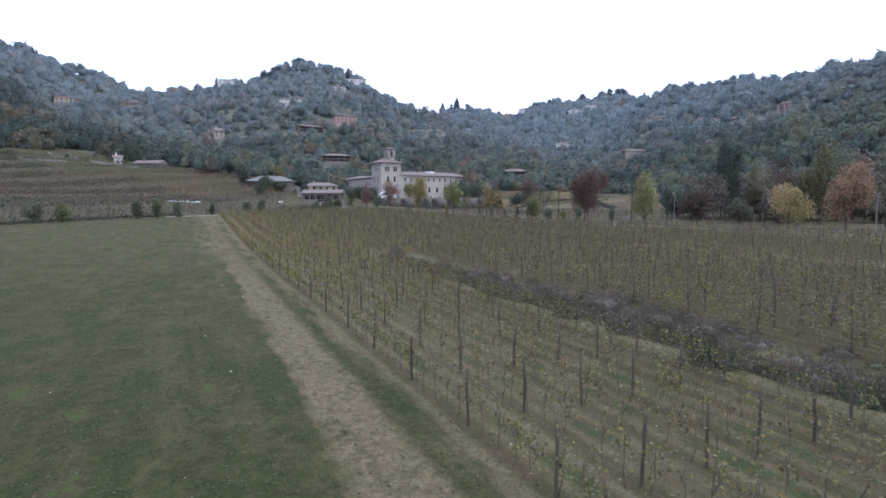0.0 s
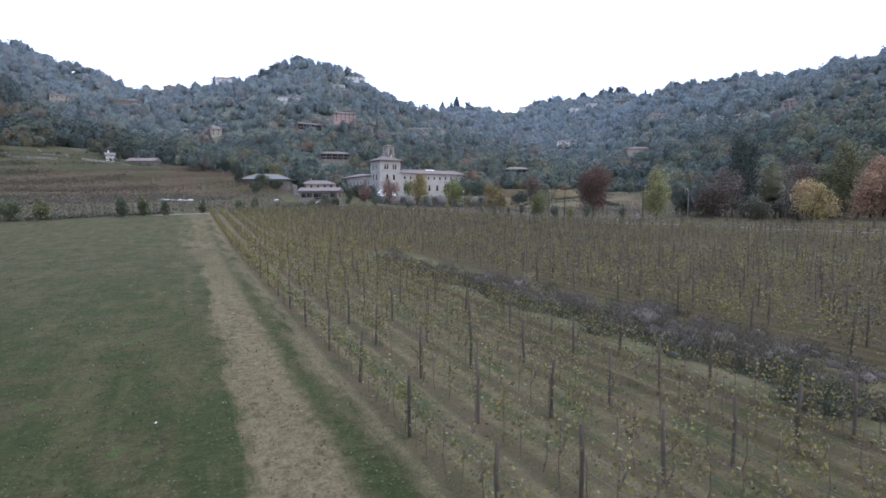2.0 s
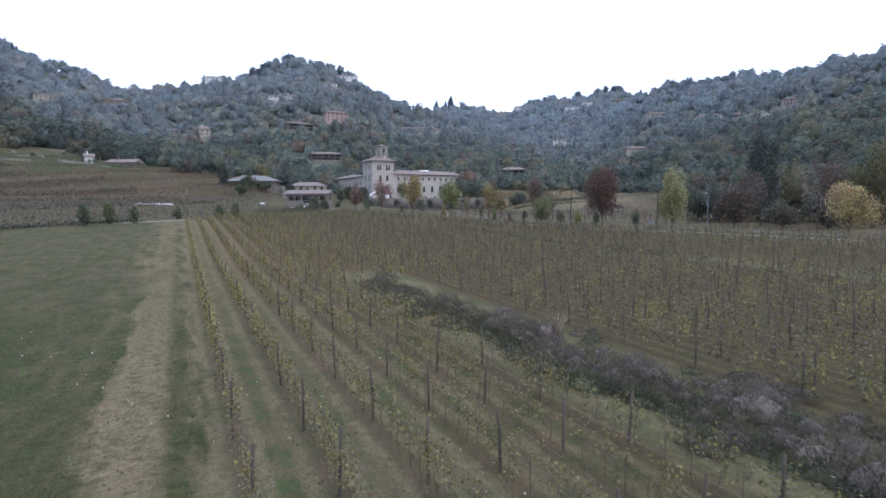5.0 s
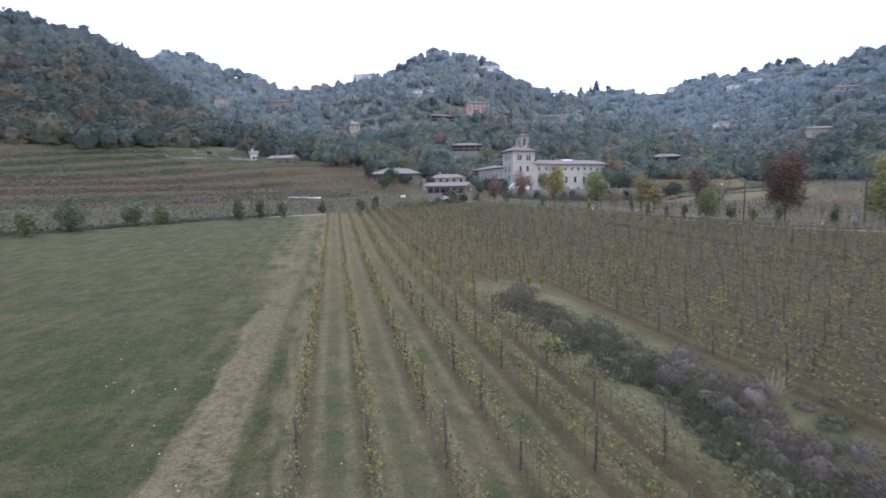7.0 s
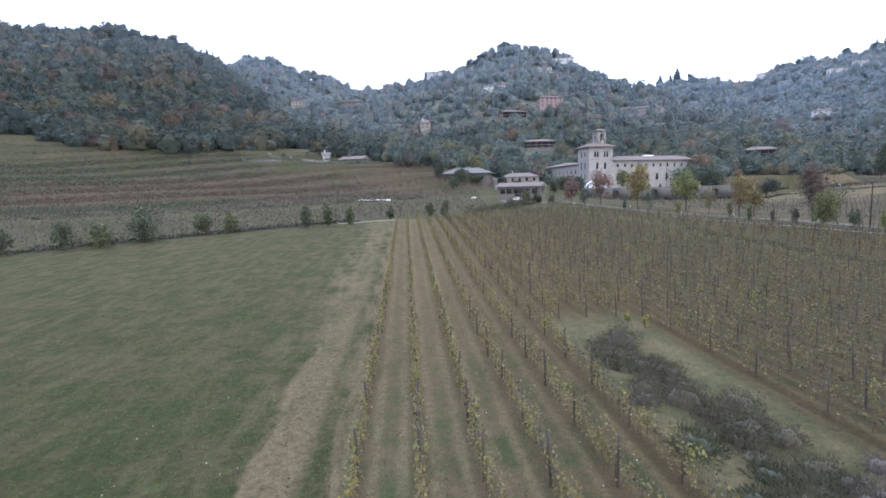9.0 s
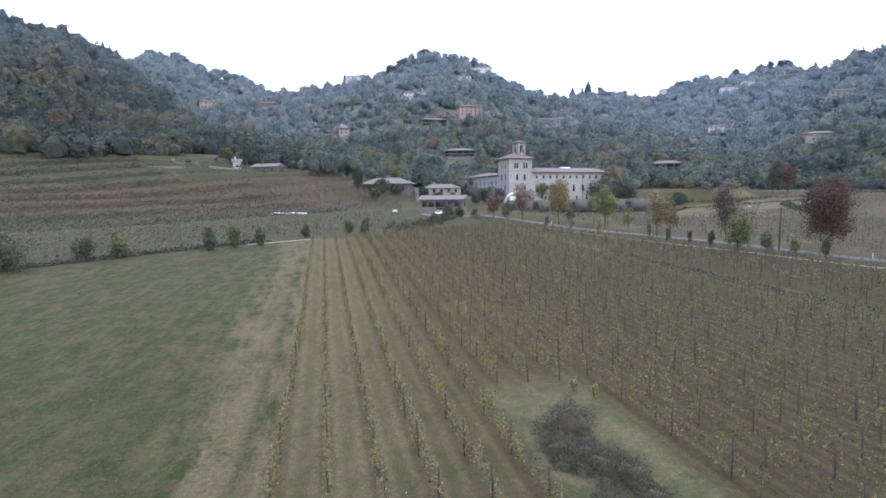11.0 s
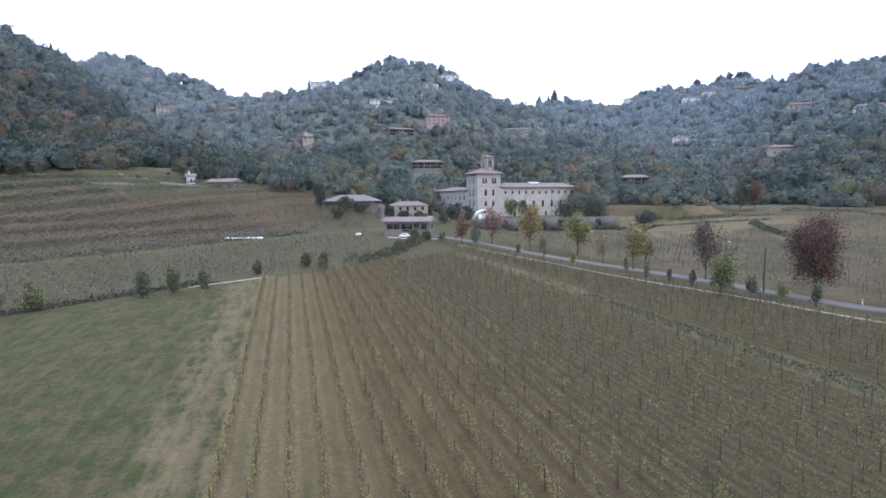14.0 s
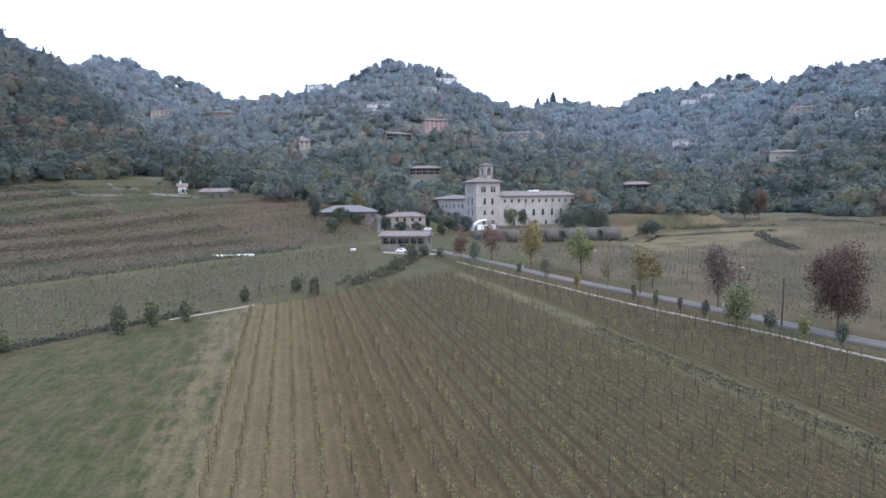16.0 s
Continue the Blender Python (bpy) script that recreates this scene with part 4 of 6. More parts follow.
def tree(name, at, h, crown, tones, label, seed, leaf=0.35, n=900, trunk=0.18, clear=0.25, bare=0.0, category="tree", group="", mat=None):
    """A tree: tapered trunk with limbs, and a crown of many leaves. crown: half width; clear: share of the height below it."""
    r = np.random.default_rng(seed)
    t = thing(name, label, category, group)
    t.location = at
    z0 = h * clear * 0.75
    mid_z, rz = (h + z0) / 2, (h - z0) / 2
    pieces = [tube([(0, 0, -0.3), (r.normal(0, .05), 0, z0 * 0.5), (r.normal(0, .1), r.normal(0, .1), z0), (r.normal(0, .15), r.normal(0, .15), h * 0.75)], [trunk * 1.25, trunk, trunk * 0.85, trunk * 0.2], 7)]
    for k in range(9):
        a, b = r.uniform(0, 6.28), r.uniform(0.35, 0.9)
        s = np.array([0, 0, z0 * r.uniform(0.85, 1.0) + rz * r.uniform(0, 0.6)])
        e = np.array([math.cos(a) * crown * b, math.sin(a) * crown * b, mid_z + rz * r.uniform(-0.1, 0.75)])
        m_ = (s + e) / 2 + (0, 0, -0.08 * h)
        pieces.append(tube([s, m_, e], [trunk * 0.4, trunk * 0.28, trunk * 0.07], 5))
        for q in range(3):
            e2 = e + r.normal(0, 0.22, 3) * crown
            pieces.append(tube([m_ * 0.4 + e * 0.6, e2], [trunk * 0.14, trunk * 0.04], 4))
    v, f = joined(pieces)
    link("trunk", mesh_of("trunk", v, f, M_BARK), t)
    n = int(n * 1.9)
    p, d = crown_points(r, n, crown * 1.08, crown * 1.08, rz * 1.04, 15, 0.3)
    low, span = p[:, 2].min(), np.ptp(p[:, 2])
    p[:, 2] = z0 + (p[:, 2] - low) / span * (h - z0)
    keep = r.random(n) > bare
    v, f = leaves(p[keep], leaf * 1.2, d[keep] + (0, 0, 0.5), 1.2, r)
    tones = np.array(tones, float)
    pick = tones[r.integers(0, len(tones), keep.sum())] * r.uniform(0.85, 1.15, (keep.sum(), 1))
    tint = np.repeat(pick, 4, 0)
    link("crown", mesh_of("crown", v, f, mat or M_LEAF, tint=tint), t)
    return t


YELLOW = [(0.31, 0.26, 0.085), (0.26, 0.235, 0.085), (0.21, 0.17, 0.08)]
GOLD = [(0.32, 0.215, 0.09), (0.27, 0.185, 0.085), (0.20, 0.16, 0.08)]
LIME = [(0.25, 0.25, 0.085), (0.20, 0.21, 0.08), (0.135, 0.155, 0.07)]
RED = [(0.098, 0.046, 0.034), (0.112, 0.058, 0.042), (0.078, 0.046, 0.036)]
RUST = [(0.19, 0.098, 0.068), (0.155, 0.088, 0.068), (0.12, 0.088, 0.068)]
PINK = [(0.26, 0.135, 0.115), (0.21, 0.12, 0.10), (0.16, 0.12, 0.09)]
GREEN = [(0.08, 0.10, 0.06), (0.062, 0.082, 0.052), (0.105, 0.122, 0.07)]
DARK = [(0.046, 0.062, 0.05), (0.055, 0.070, 0.055), (0.066, 0.075, 0.060)]
BROWN = [(0.12, 0.095, 0.08), (0.10, 0.082, 0.072), (0.14, 0.105, 0.085)]


def put(name, x, y, *a, **k):
    return tree(name, (x, y, floor_z(x, y)), *a, **k)


# along the road
put("red_tree", 91.3, 127.2, 15.2, 5.3, RED, "dark red round-crowned tree beside the road", 11, 0.23, 8500, 0.22, 0.17)
put("roadside_tree", 86.9, 147.9, 12.9, 4.2, BROWN + RUST[1:], "half-bare brown roadside tree", 12, 0.28, 2100, 0.18, 0.2, 0.25)
put("roadside_tree", 92.6, 148.5, 9.6, 3.6, BROWN, "nearly bare roadside tree with fine twigs", 13, 0.22, 500, 0.13, 0.3, 0.6)
put("willow_bush", 79.5, 135.5, 7.8, 3.0, [(0.150, 0.165, 0.062), (0.122, 0.140, 0.056), (0.178, 0.184, 0.075)], "pale green bushy young tree by the path", 14, 0.25, 1500, 0.1, 0.08)
put("yellow_tree", 82.0, 165.5, 11.6, 3.9, [(0.26, 0.2, 0.07), (0.2, 0.16, 0.07), (0.16, 0.13, 0.07)], "thinning yellow-brown roadside tree", 15, 0.3, 1500, 0.2, 0.28, 0.2)
put("yellow_tree", 89.1, 170.8, 9.4, 3.0, [(0.2, 0.16, 0.07), (0.15, 0.12, 0.06)], "thinning yellow-brown roadside tree", 16, 0.3, 1000, 0.16, 0.28, 0.25)
put("lime_tree", 85.0, 196.8, 13.0, 4.3, LIME, "yellow-green autumn tree beside the road", 17, 0.36, 2000, 0.22, 0.25)
put("golden_tree", 74.1, 205.7, 14.4, 3.8, YELLOW + GOLD, "golden autumn roadside tree", 18, 0.36, 2000, 0.2, 0.22)
put("pink_tree", 68.4, 222.8, 12.6, 4.3, PINK, "russet-pink autumn tree by the yard", 19, 0.34, 1500, 0.2, 0.2, 0.3)
put("pink_tree", 58.6, 224.2, 11.8, 3.2, PINK + RUST, "russet-pink autumn tree by the yard", 20, 0.34, 1100, 0.18, 0.2, 0.3)
put("thin_tree", 80.0, 175.5, 7.5, 2.2, [(0.2, 0.17, 0.08), (0.16, 0.13, 0.07)], "thin young roadside tree losing leaves", 21, 0.25, 420, 0.09, 0.3, 0.3)
for sx, sy, h, w, tone, seed in ((83.4, 120.2, 5.2, 0.95, GREEN, 31), (82.6, 125.6, 4.6, 1.15, LIME, 32), (81.8, 131.0, 4.3, 1.2, GREEN, 33), (78.2, 141.4, 3.6, 0.8, GREEN + BROWN, 34),
                                 (77.8, 147.4, 3.0, 0.6, BROWN, 35), (75.4, 151.3, 4.1, 0.75, GREEN + LIME, 36), (68.7, 185.0, 6.8, 1.9, GREEN, 37), (71.2, 174.5, 4.2, 0.9, YELLOW, 38), (74.2, 156.6, 4.4, 0.7, LIME + BROWN, 39),
                                 (64.0, 226.0, 6.5, 2.2, DARK, 40), (61.5, 219.0, 5.5, 2.0, GREEN, 41), (53.0, 228.0, 4.0, 1.5, GREEN, 42), (85.6, 110.5, 4.8, 1.0, GREEN, 43), (65.5, 194.7, 3.8, 0.7, GREEN, 44)):
    put("young_tree", sx, sy, h, w, tone, "small young tree planted beside the gravel path", seed, 0.2, 420, 0.05, 0.12, category="young tree", group="young trees along the path")
# right-hand end of the road
put("yellow_tree", 97.0, 111.0, 14.0, 4.3, [(0.33, 0.31, 0.13), (0.28, 0.275, 0.125), (0.21, 0.21, 0.10)], "tall yellow-green autumn tree by the road", 51, 0.26, 4600, 0.24, 0.1)
put("dark_tree", 104.0, 101.0, 9.5, 4.5, [(0.11, 0.06, 0.045), (0.08, 0.055, 0.045), (0.06, 0.06, 0.045)], "dark brownish tree beside the road", 52, 0.32, 2200, 0.2, 0.12)
put("golden_tree", 106.0, 80.0, 9.8, 4.6, [(0.46, 0.33, 0.16), (0.40, 0.32, 0.15), (0.32, 0.27, 0.14)], "golden yellow spreading tree by the road", 53, 0.23, 5600, 0.22, 0.16)
put("orange_tree", 112.0, 72.0, 14.0, 5.2, [(0.31, 0.165, 0.115), (0.28, 0.165, 0.105), (0.25, 0.185, 0.11)], "large rust-orange autumn tree by the road", 54, 0.25, 6400, 0.26, 0.18)
put("poplar_tree", 127.0, 111.0, 23.5, 5.2, [(0.05, 0.068, 0.058), (0.042, 0.058, 0.052)], "tall dark ivy-covered tree", 55, 0.32, 4600, 0.25, 0.1)
put("brown_tree", 118.0, 108.0, 13.5, 5.0, BROWN, "half-bare brown tree by the road", 56, 0.32, 1900, 0.2, 0.15, 0.2)
put("brown_tree", 131.0, 97.5, 17.5, 5.4, [(0.11, 0.075, 0.06), (0.14, 0.08, 0.06)], "half-bare reddish-brown tree by the road", 57, 0.26, 3000, 0.2, 0.15, 0.2)
put("green_tree", 135.5, 91.0, 19.5, 7.6, [(0.11, 0.115, 0.05), (0.14, 0.12, 0.05), (0.09, 0.1, 0.045)], "broad olive-green tree behind the road", 58, 0.32, 5200, 0.3, 0.12)
put("dark_tree", 118.0, 66.0, 8.5, 4.6, DARK, "dark evergreen bush by the road", 59, 0.34, 1600, 0.2, 0.05)
put("dark_tree", 121.0, 92.0, 7.5, 5.0, DARK + BROWN, "dark bushy thicket tree", 60, 0.34, 1700, 0.2, 0.05)
put("dark_tree", 112.0, 96.0, 6.5, 3.8, BROWN + GREEN, "low bushy tree beside the road", 61, 0.3, 1300, 0.15, 0.05)
for k, (sx, sy, h, w) in enumerate(((150, 105, 13, 6), (146, 120, 12, 5.5), (160, 90, 15, 7), (152, 70, 14, 6), (137, 60, 11, 5), (170, 120, 14, 6), (134, 134, 9, 4.5), (150, 140, 10, 5), (128, 50, 10, 5), (165, 60, 15, 7))):
    put("edge_tree", sx, sy, h, w, (GREEN, DARK, BROWN)[k % 3] + DARK, "dark tree of the wood's edge", 70 + k, 0.46, 1300, 0.22, 0.08, category="tree", group="trees at the wood's edge")
# round the monastery
for k, (sx, sy, h, w, tone) in enumerate(((133, 289, 15.0, 8.5, DARK + GREEN), (145, 290, 14.5, 9.0, DARK + GREEN), (167, 281, 8.5, 6.5, DARK), (28, 302, 5.5, 3.5, DARK), (36, 303, 4.5, 3.0, GREEN), (54, 294, 4.5, 3.4, DARK), (61, 293, 4.8, 3.0, GREEN), (112, 312, 11.5, 4.2, GREEN + LIME), (120, 316, 9.5, 3.6, GREEN), (84, 300, 9.0, 4.6, DARK),
                                          (76, 296, 7.0, 3.2, GREEN), (47, 292, 6.5, 2.8, DARK), (18, 300, 12.5, 3.4, DARK), (38, 318, 11.0, 4.0, YELLOW + GREEN), (29, 300, 7.0, 4.0, GREEN), (70, 288, 5.5, 2.6, GREEN), (66, 300, 8.0, 3.0, DARK), (24, 288, 6.0, 3.4, GREEN))):
    put("yard_tree", sx, sy, h, w, tone, "leafy tree near the monastery buildings", 90 + k, 0.42, int(500 + 16 * h * w), 0.2, 0.12)
put("half_red_tree", 223.0, 282.0, 17.0, 6.2, GREEN + DARK, "broad green field tree", 110, 0.45, 2000, 0.25, 0.1)
put("half_red_tree", 230.0, 280.0, 15.5, 5.6, RUST, "broad rust-red field tree", 111, 0.45, 1800, 0.25, 0.1)
# shrubs along the meadow's far edge
for k, (sx, sy, h, w, tone) in enumerate(((-33.4, 152.5, 5.2, 2.3, YELLOW + GREEN), (-37.8, 149.5, 5.0, 2.5, GREEN), (-45.0, 140.5, 7.6, 3.7, GREEN + DARK), (-50.0, 135.5, 5.0, 2.6, LIME + GREEN), (-55.0, 133.0, 5.5, 2.3, DARK),
                                          (-62.0, 129.0, 5.0, 2.3, BROWN), (-19.3, 158.0, 5.0, 1.9, GREEN + DARK), (-15.1, 160.9, 5.6, 1.5, GREEN + LIME), (-10.5, 163.6, 4.2, 1.4, GREEN), (-1.6, 177.5, 3.6, 1.2, DARK + GREEN), (12.2, 179.5, 4.8, 1.6, GREEN + BROWN), (8.6, 186.5, 4.0, 1.6, GREEN),
                                          (36.0, 214.0, 4.0, 2.4, DARK), (44.0, 231.0, 5.5, 2.6, DARK + GREEN), (50.0, 236.0, 4.5, 2.2, GREEN))):
    put("hedge_shrub", sx, sy, h * 0.92, w * 0.85, LIME[1:] + GREEN + tone, "bushy shrub along the far edge of the meadow", 130 + k, 0.26, 1100, 0.07, 0.0, category="shrub")


# ---- the woods on the hills ----
WOOD_TONES = np.array([(0.092, 0.114, 0.099), (0.076, 0.099, 0.090), (0.103, 0.121, 0.096), (0.125, 0.132, 0.094), (0.087, 0.110, 0.108), (0.137, 0.123, 0.090), (0.146, 0.110, 0.087), (0.112, 0.101, 0.092), (0.058, 0.081, 0.076)])
WOOD_ODDS = np.array([0.22, 0.17, 0.17, 0.11, 0.12, 0.06, 0.04, 0.05, 0.06])


def wood_kit(seed, ring, bands, n, size, tall=1.0):
    """One far tree of about unit half-width: a lumpy crown set with leaf sprays, on a short trunk."""
    r = np.random.default_rng(seed)
    a = r.uniform(0, 6.28, 6)

    def lumps(d):
        return 0.86 + 0.17 * np.sin(3.4 * d[:, 0] + a[0]) * np.cos(3.1 * d[:, 1] + a[1]) + 0.12 * np.sin(5.3 * d[:, 2] + 3.0 * d[:, 0] + a[2]) + 0.08 * np.sin(8 * d[:, 1] + a[3])

    core = []
    for b in range(bands):
        ph = (0.06 + 0.66 * b / (bands - 1)) * math.pi
        for q in range(ring):
            th = q * 2 * math.pi / ring + b * 0.5
            core.append((math.cos(th) * math.sin(ph), math.sin(th) * math.sin(ph), math.cos(ph)))
    core = np.array(core)
    faces = [[b * ring + q, b * ring + (q + 1) % ring, (b + 1) * ring + (q + 1) % ring, (b + 1) * ring + q] for b in range(bands - 1) for q in range(ring)]
    faces += [[0, 1, 2, 3], [0, 3, 4, 5 % ring]]
    form = np.array([1, 1, 1.05 * tall])
    up = np.array([0, 0, 1.3 * tall])
    body = (core * (0.86 * lumps(core) * r.uniform(0.93, 1.07, len(core)))[:, None] * form + up, np.array(faces))
    d = r.normal(size=(n, 3))
    d /= np.linalg.norm(d, axis=1)[:, None]
    d[:, 2] = np.where(d[:, 2] < -0.35, -d[:, 2], d[:, 2])
    p = d * (lumps(d) * r.uniform(0.84, 1.12, n))[:, None] * form + up
    return joined([tube([(0, 0, -0.3), (0, 0, 0.9 * tall)], [0.07, 0.05], 4), body, leaves(p, size, d + (0, 0, 0.4), 0.85, r)])


def spire_kit(seed, n=64):
    """A far conifer of about half unit width: drooping sprays in tiers round a pointed stem."""
    r = np.random.default_rng(seed)
    u = r.random(n) ** 0.8
    a = r.uniform(0, 6.28, n)
    wide = 0.5 * (1 - u) ** 0.85 * (0.75 + 0.35 * np.cos(u * 34)) + 0.04
    c = np.stack([np.cos(a) * wide * 0.8, np.sin(a) * wide * 0.8, 0.35 + 2.5 * u], 1)
    out = np.stack([np.cos(a), np.sin(a), np.full(n, 0.6)], 1)
    core = tube([(0, 0, -0.3), (0, 0, 0.5), (0, 0, 1.5), (0, 0, 2.9)], [0.07, 0.34, 0.2, 0.02], 6)
    return joined([core, leaves(c, 0.34 * (1.2 - 0.7 * u), out, 0.5, r)])


NEAR_KITS = [wood_kit(500 + k, 6, 4, 104, 0.255, 0.9 + 0.2 * (k % 3)) for k in range(12)]
FAR_KITS = [wood_kit(600 + k, 6, 4, 42, 0.32, 0.9 + 0.2 * (k % 3)) for k in range(12)]
SPIRES = [spire_kit(700 + k) for k in range(4)]
BY_HUE = [8, 1, 4, 0, 2, 3, 7, 5, 6]      # from dark evergreens to rusty oaks
CLEAR = [(h[0], h[1], h[2]) for h in HILL_HOUSES]


HAZE_TONES = np.array([(0.118, 0.148, 0.166), (0.106, 0.136, 0.154), (0.128, 0.154, 0.162), (0.142, 0.156, 0.152), (0.115, 0.145, 0.170), (0.146, 0.146, 0.145), (0.144, 0.134, 0.142), (0.130, 0.135, 0.150), (0.086, 0.114, 0.132)])   # blue haze painted into the leaf colours of the far and upper woods
WARM = np.array([(0.070, 0.082, 0.059), (0.058, 0.072, 0.055), (0.082, 0.086, 0.059), (0.100, 0.095, 0.058), (0.062, 0.079, 0.065), (0.116, 0.096, 0.060), (0.118, 0.088, 0.060), (0.098, 0.080, 0.062), (0.045, 0.061, 0.050)])         # autumn tones of the low slope, kept darker and warmer than the hazy ones


HAZE_TONES = HAZE_TONES * (0.96, 1.02, 1.0)
WOOD_TONES = WOOD_TONES * (0.98, 1.02, 0.93)


def in_sight(x, y, z):
    """Whether treetops there can be seen over the land from above the vineyard."""
    seen = np.ones(len(x), bool)
    for t in np.linspace(0.35, 0.965, 26):
        seen &= height(5 + (x - 5) * t, 50 + (y - 50) * t) < 26 + (z + 13 - 26) * t + 1.0
    return seen


def wood(name, label, bearings, reach, gap, seed, kits, size=(3.2, 5.6), keep_open=0.38, own=None, mat=None):
    """Scatters trees over part of the hills, in one mesh."""
    r = np.random.default_rng(seed)
    bs, ds = [], []
    far = reach[0]
    while far < reach[1]:
        b = np.arange(bearings[0], bearings[1], math.degrees(gap / far))
        bs.append(b + r.normal(0, 0.3, len(b)) * math.degrees(gap / far)), ds.append(far + r.normal(0, 0.32, len(b)) * gap)
        far += gap * 0.95
    bs, ds = np.concatenate(bs), np.concatenate(ds)
    xs, ys = ds * np.sin(np.radians(bs)), 40 + ds * np.cos(np.radians(bs))
    zs = height(xs, ys)
    edge = 4 * np.sin(xs / 17.0) + 3 * np.sin(ys / 9.0)
    low = -0.60 * (xs + 34) + 0.80 * (ys - 152) - 3 > 168 - 0.35 * np.maximum(0, xs + 60) + 0.6 * np.maximum(0, -102 - xs) + 32 * np.exp(-((xs + 64) / 15) ** 2) + edge
    keep = np.where(bs < 12, low, zs > SLOPE * np.minimum(ys, 420) + np.where(bs > 30, 11.5, 9.5) + 0.4 * edge)
    keep &= in_sight(xs, ys, zs)
    near = (hill("near_left", bs, ds) > zs - 8) | ((bs < -6) & (ds < 482))
    if own is not None:
        keep &= near == own
    for c in CLEAR:
        w = math.hypot(c[0], c[1] - 40)
        ex, ey = -c[0] / w, (40 - c[1]) / w
        toward, across = (xs - c[0]) * ex + (ys - c[1]) * ey, np.abs((xs - c[0]) * ey - (ys - c[1]) * ex)
        keep &= ~((toward > -4 - c[2] * 0.25) & (toward < (34 if w < 450 else 15)) & (across < c[2] * 0.5 + 1.5))
    vs, fs, tints, n = [], [], [], 0
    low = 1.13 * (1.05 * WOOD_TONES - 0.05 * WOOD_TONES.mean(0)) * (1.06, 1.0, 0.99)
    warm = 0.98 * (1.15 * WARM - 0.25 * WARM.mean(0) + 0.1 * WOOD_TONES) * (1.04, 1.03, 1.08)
    # far tones brightened and drawn together to stand for haze
    high = 1.8 * (0.6 * HAZE_TONES + 0.4 * HAZE_TONES.mean(0)) * (1.02, 0.985, 1.0)
    for x, y, z, d, on_near in zip(xs[keep], ys[keep], zs[keep], ds[keep], near[keep]):
        open_ = noise.noise(Vector((x / 90.0, y / 90.0, 3.1))) + 0.6 * noise.noise(Vector((x / 60.0, z / 7.0, 9.0)))
        if open_ > keep_open and r.random() < 0.75:
            continue
        s = r.uniform(*size) * (1.25 if r.random() < 0.15 else 1.0) * (1.15 if on_near else 1.0)
        spire = r.random() < (0.22 if noise.noise(Vector((x / 70.0, y / 70.0, 12.0))) > 0.28 else 0.03)
        kv, kf = SPIRES[int(r.integers(0, 4))] if spire else kits[int(r.integers(0, len(kits)))]
        if spire:
            s *= 0.95
        a = r.uniform(0, 6.28)
        c_, s_ = math.cos(a) * s, math.sin(a) * s
        v = np.stack([kv[:, 0] * c_ - kv[:, 1] * s_ + x, kv[:, 0] * s_ + kv[:, 1] * c_ + y, (kv[:, 2] - 0.95) * s * r.uniform(0.62, 1.0) + z], 1)
        patch = noise.noise(Vector((x / 60.0, y / 60.0, 20.0)))
        kind_ = min(8, max(0, int(9 * (0.38 + 0.55 * noise.noise(Vector((x / 34.0, y / 34.0, z / 16.0))) + r.normal(0, 0.22)))))
        kind_ = 8 if spire else BY_HUE[kind_]
        up = float(smooth(340, 930, d)) * (0.55 if on_near else 1.0)                      # distance haze put into the tone: paler and bluer farther off
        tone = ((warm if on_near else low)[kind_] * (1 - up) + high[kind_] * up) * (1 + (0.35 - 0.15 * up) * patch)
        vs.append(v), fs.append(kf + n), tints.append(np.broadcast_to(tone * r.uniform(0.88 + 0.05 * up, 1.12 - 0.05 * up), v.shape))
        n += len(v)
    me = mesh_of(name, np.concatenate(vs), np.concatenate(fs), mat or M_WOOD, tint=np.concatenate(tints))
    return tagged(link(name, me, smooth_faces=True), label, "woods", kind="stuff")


wood("woods_near", "mixed autumn woods on the near hillside", (-50, 0), (262, 480), 7.2, 1, NEAR_KITS, (3.4, 6.6), 0.75, mat=M_WOOD_NEAR)
wood("woods_middle", "mixed autumn woods behind the monastery", (0, 40), (325, 520), 7.4, 2, NEAR_KITS, (3.4, 6.6), 0.5, mat=M_WOOD_NEAR)
wood("woods_right", "mixed autumn woods on the far bank", (40, 78), (255, 520), 8.2, 3, NEAR_KITS, (3.8, 7.2), 0.6, mat=M_WOOD_NEAR)
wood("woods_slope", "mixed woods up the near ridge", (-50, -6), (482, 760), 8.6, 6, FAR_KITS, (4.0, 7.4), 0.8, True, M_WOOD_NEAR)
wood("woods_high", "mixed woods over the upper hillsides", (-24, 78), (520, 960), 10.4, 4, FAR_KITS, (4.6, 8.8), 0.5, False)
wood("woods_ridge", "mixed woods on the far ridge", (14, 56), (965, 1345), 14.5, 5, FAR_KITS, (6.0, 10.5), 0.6)


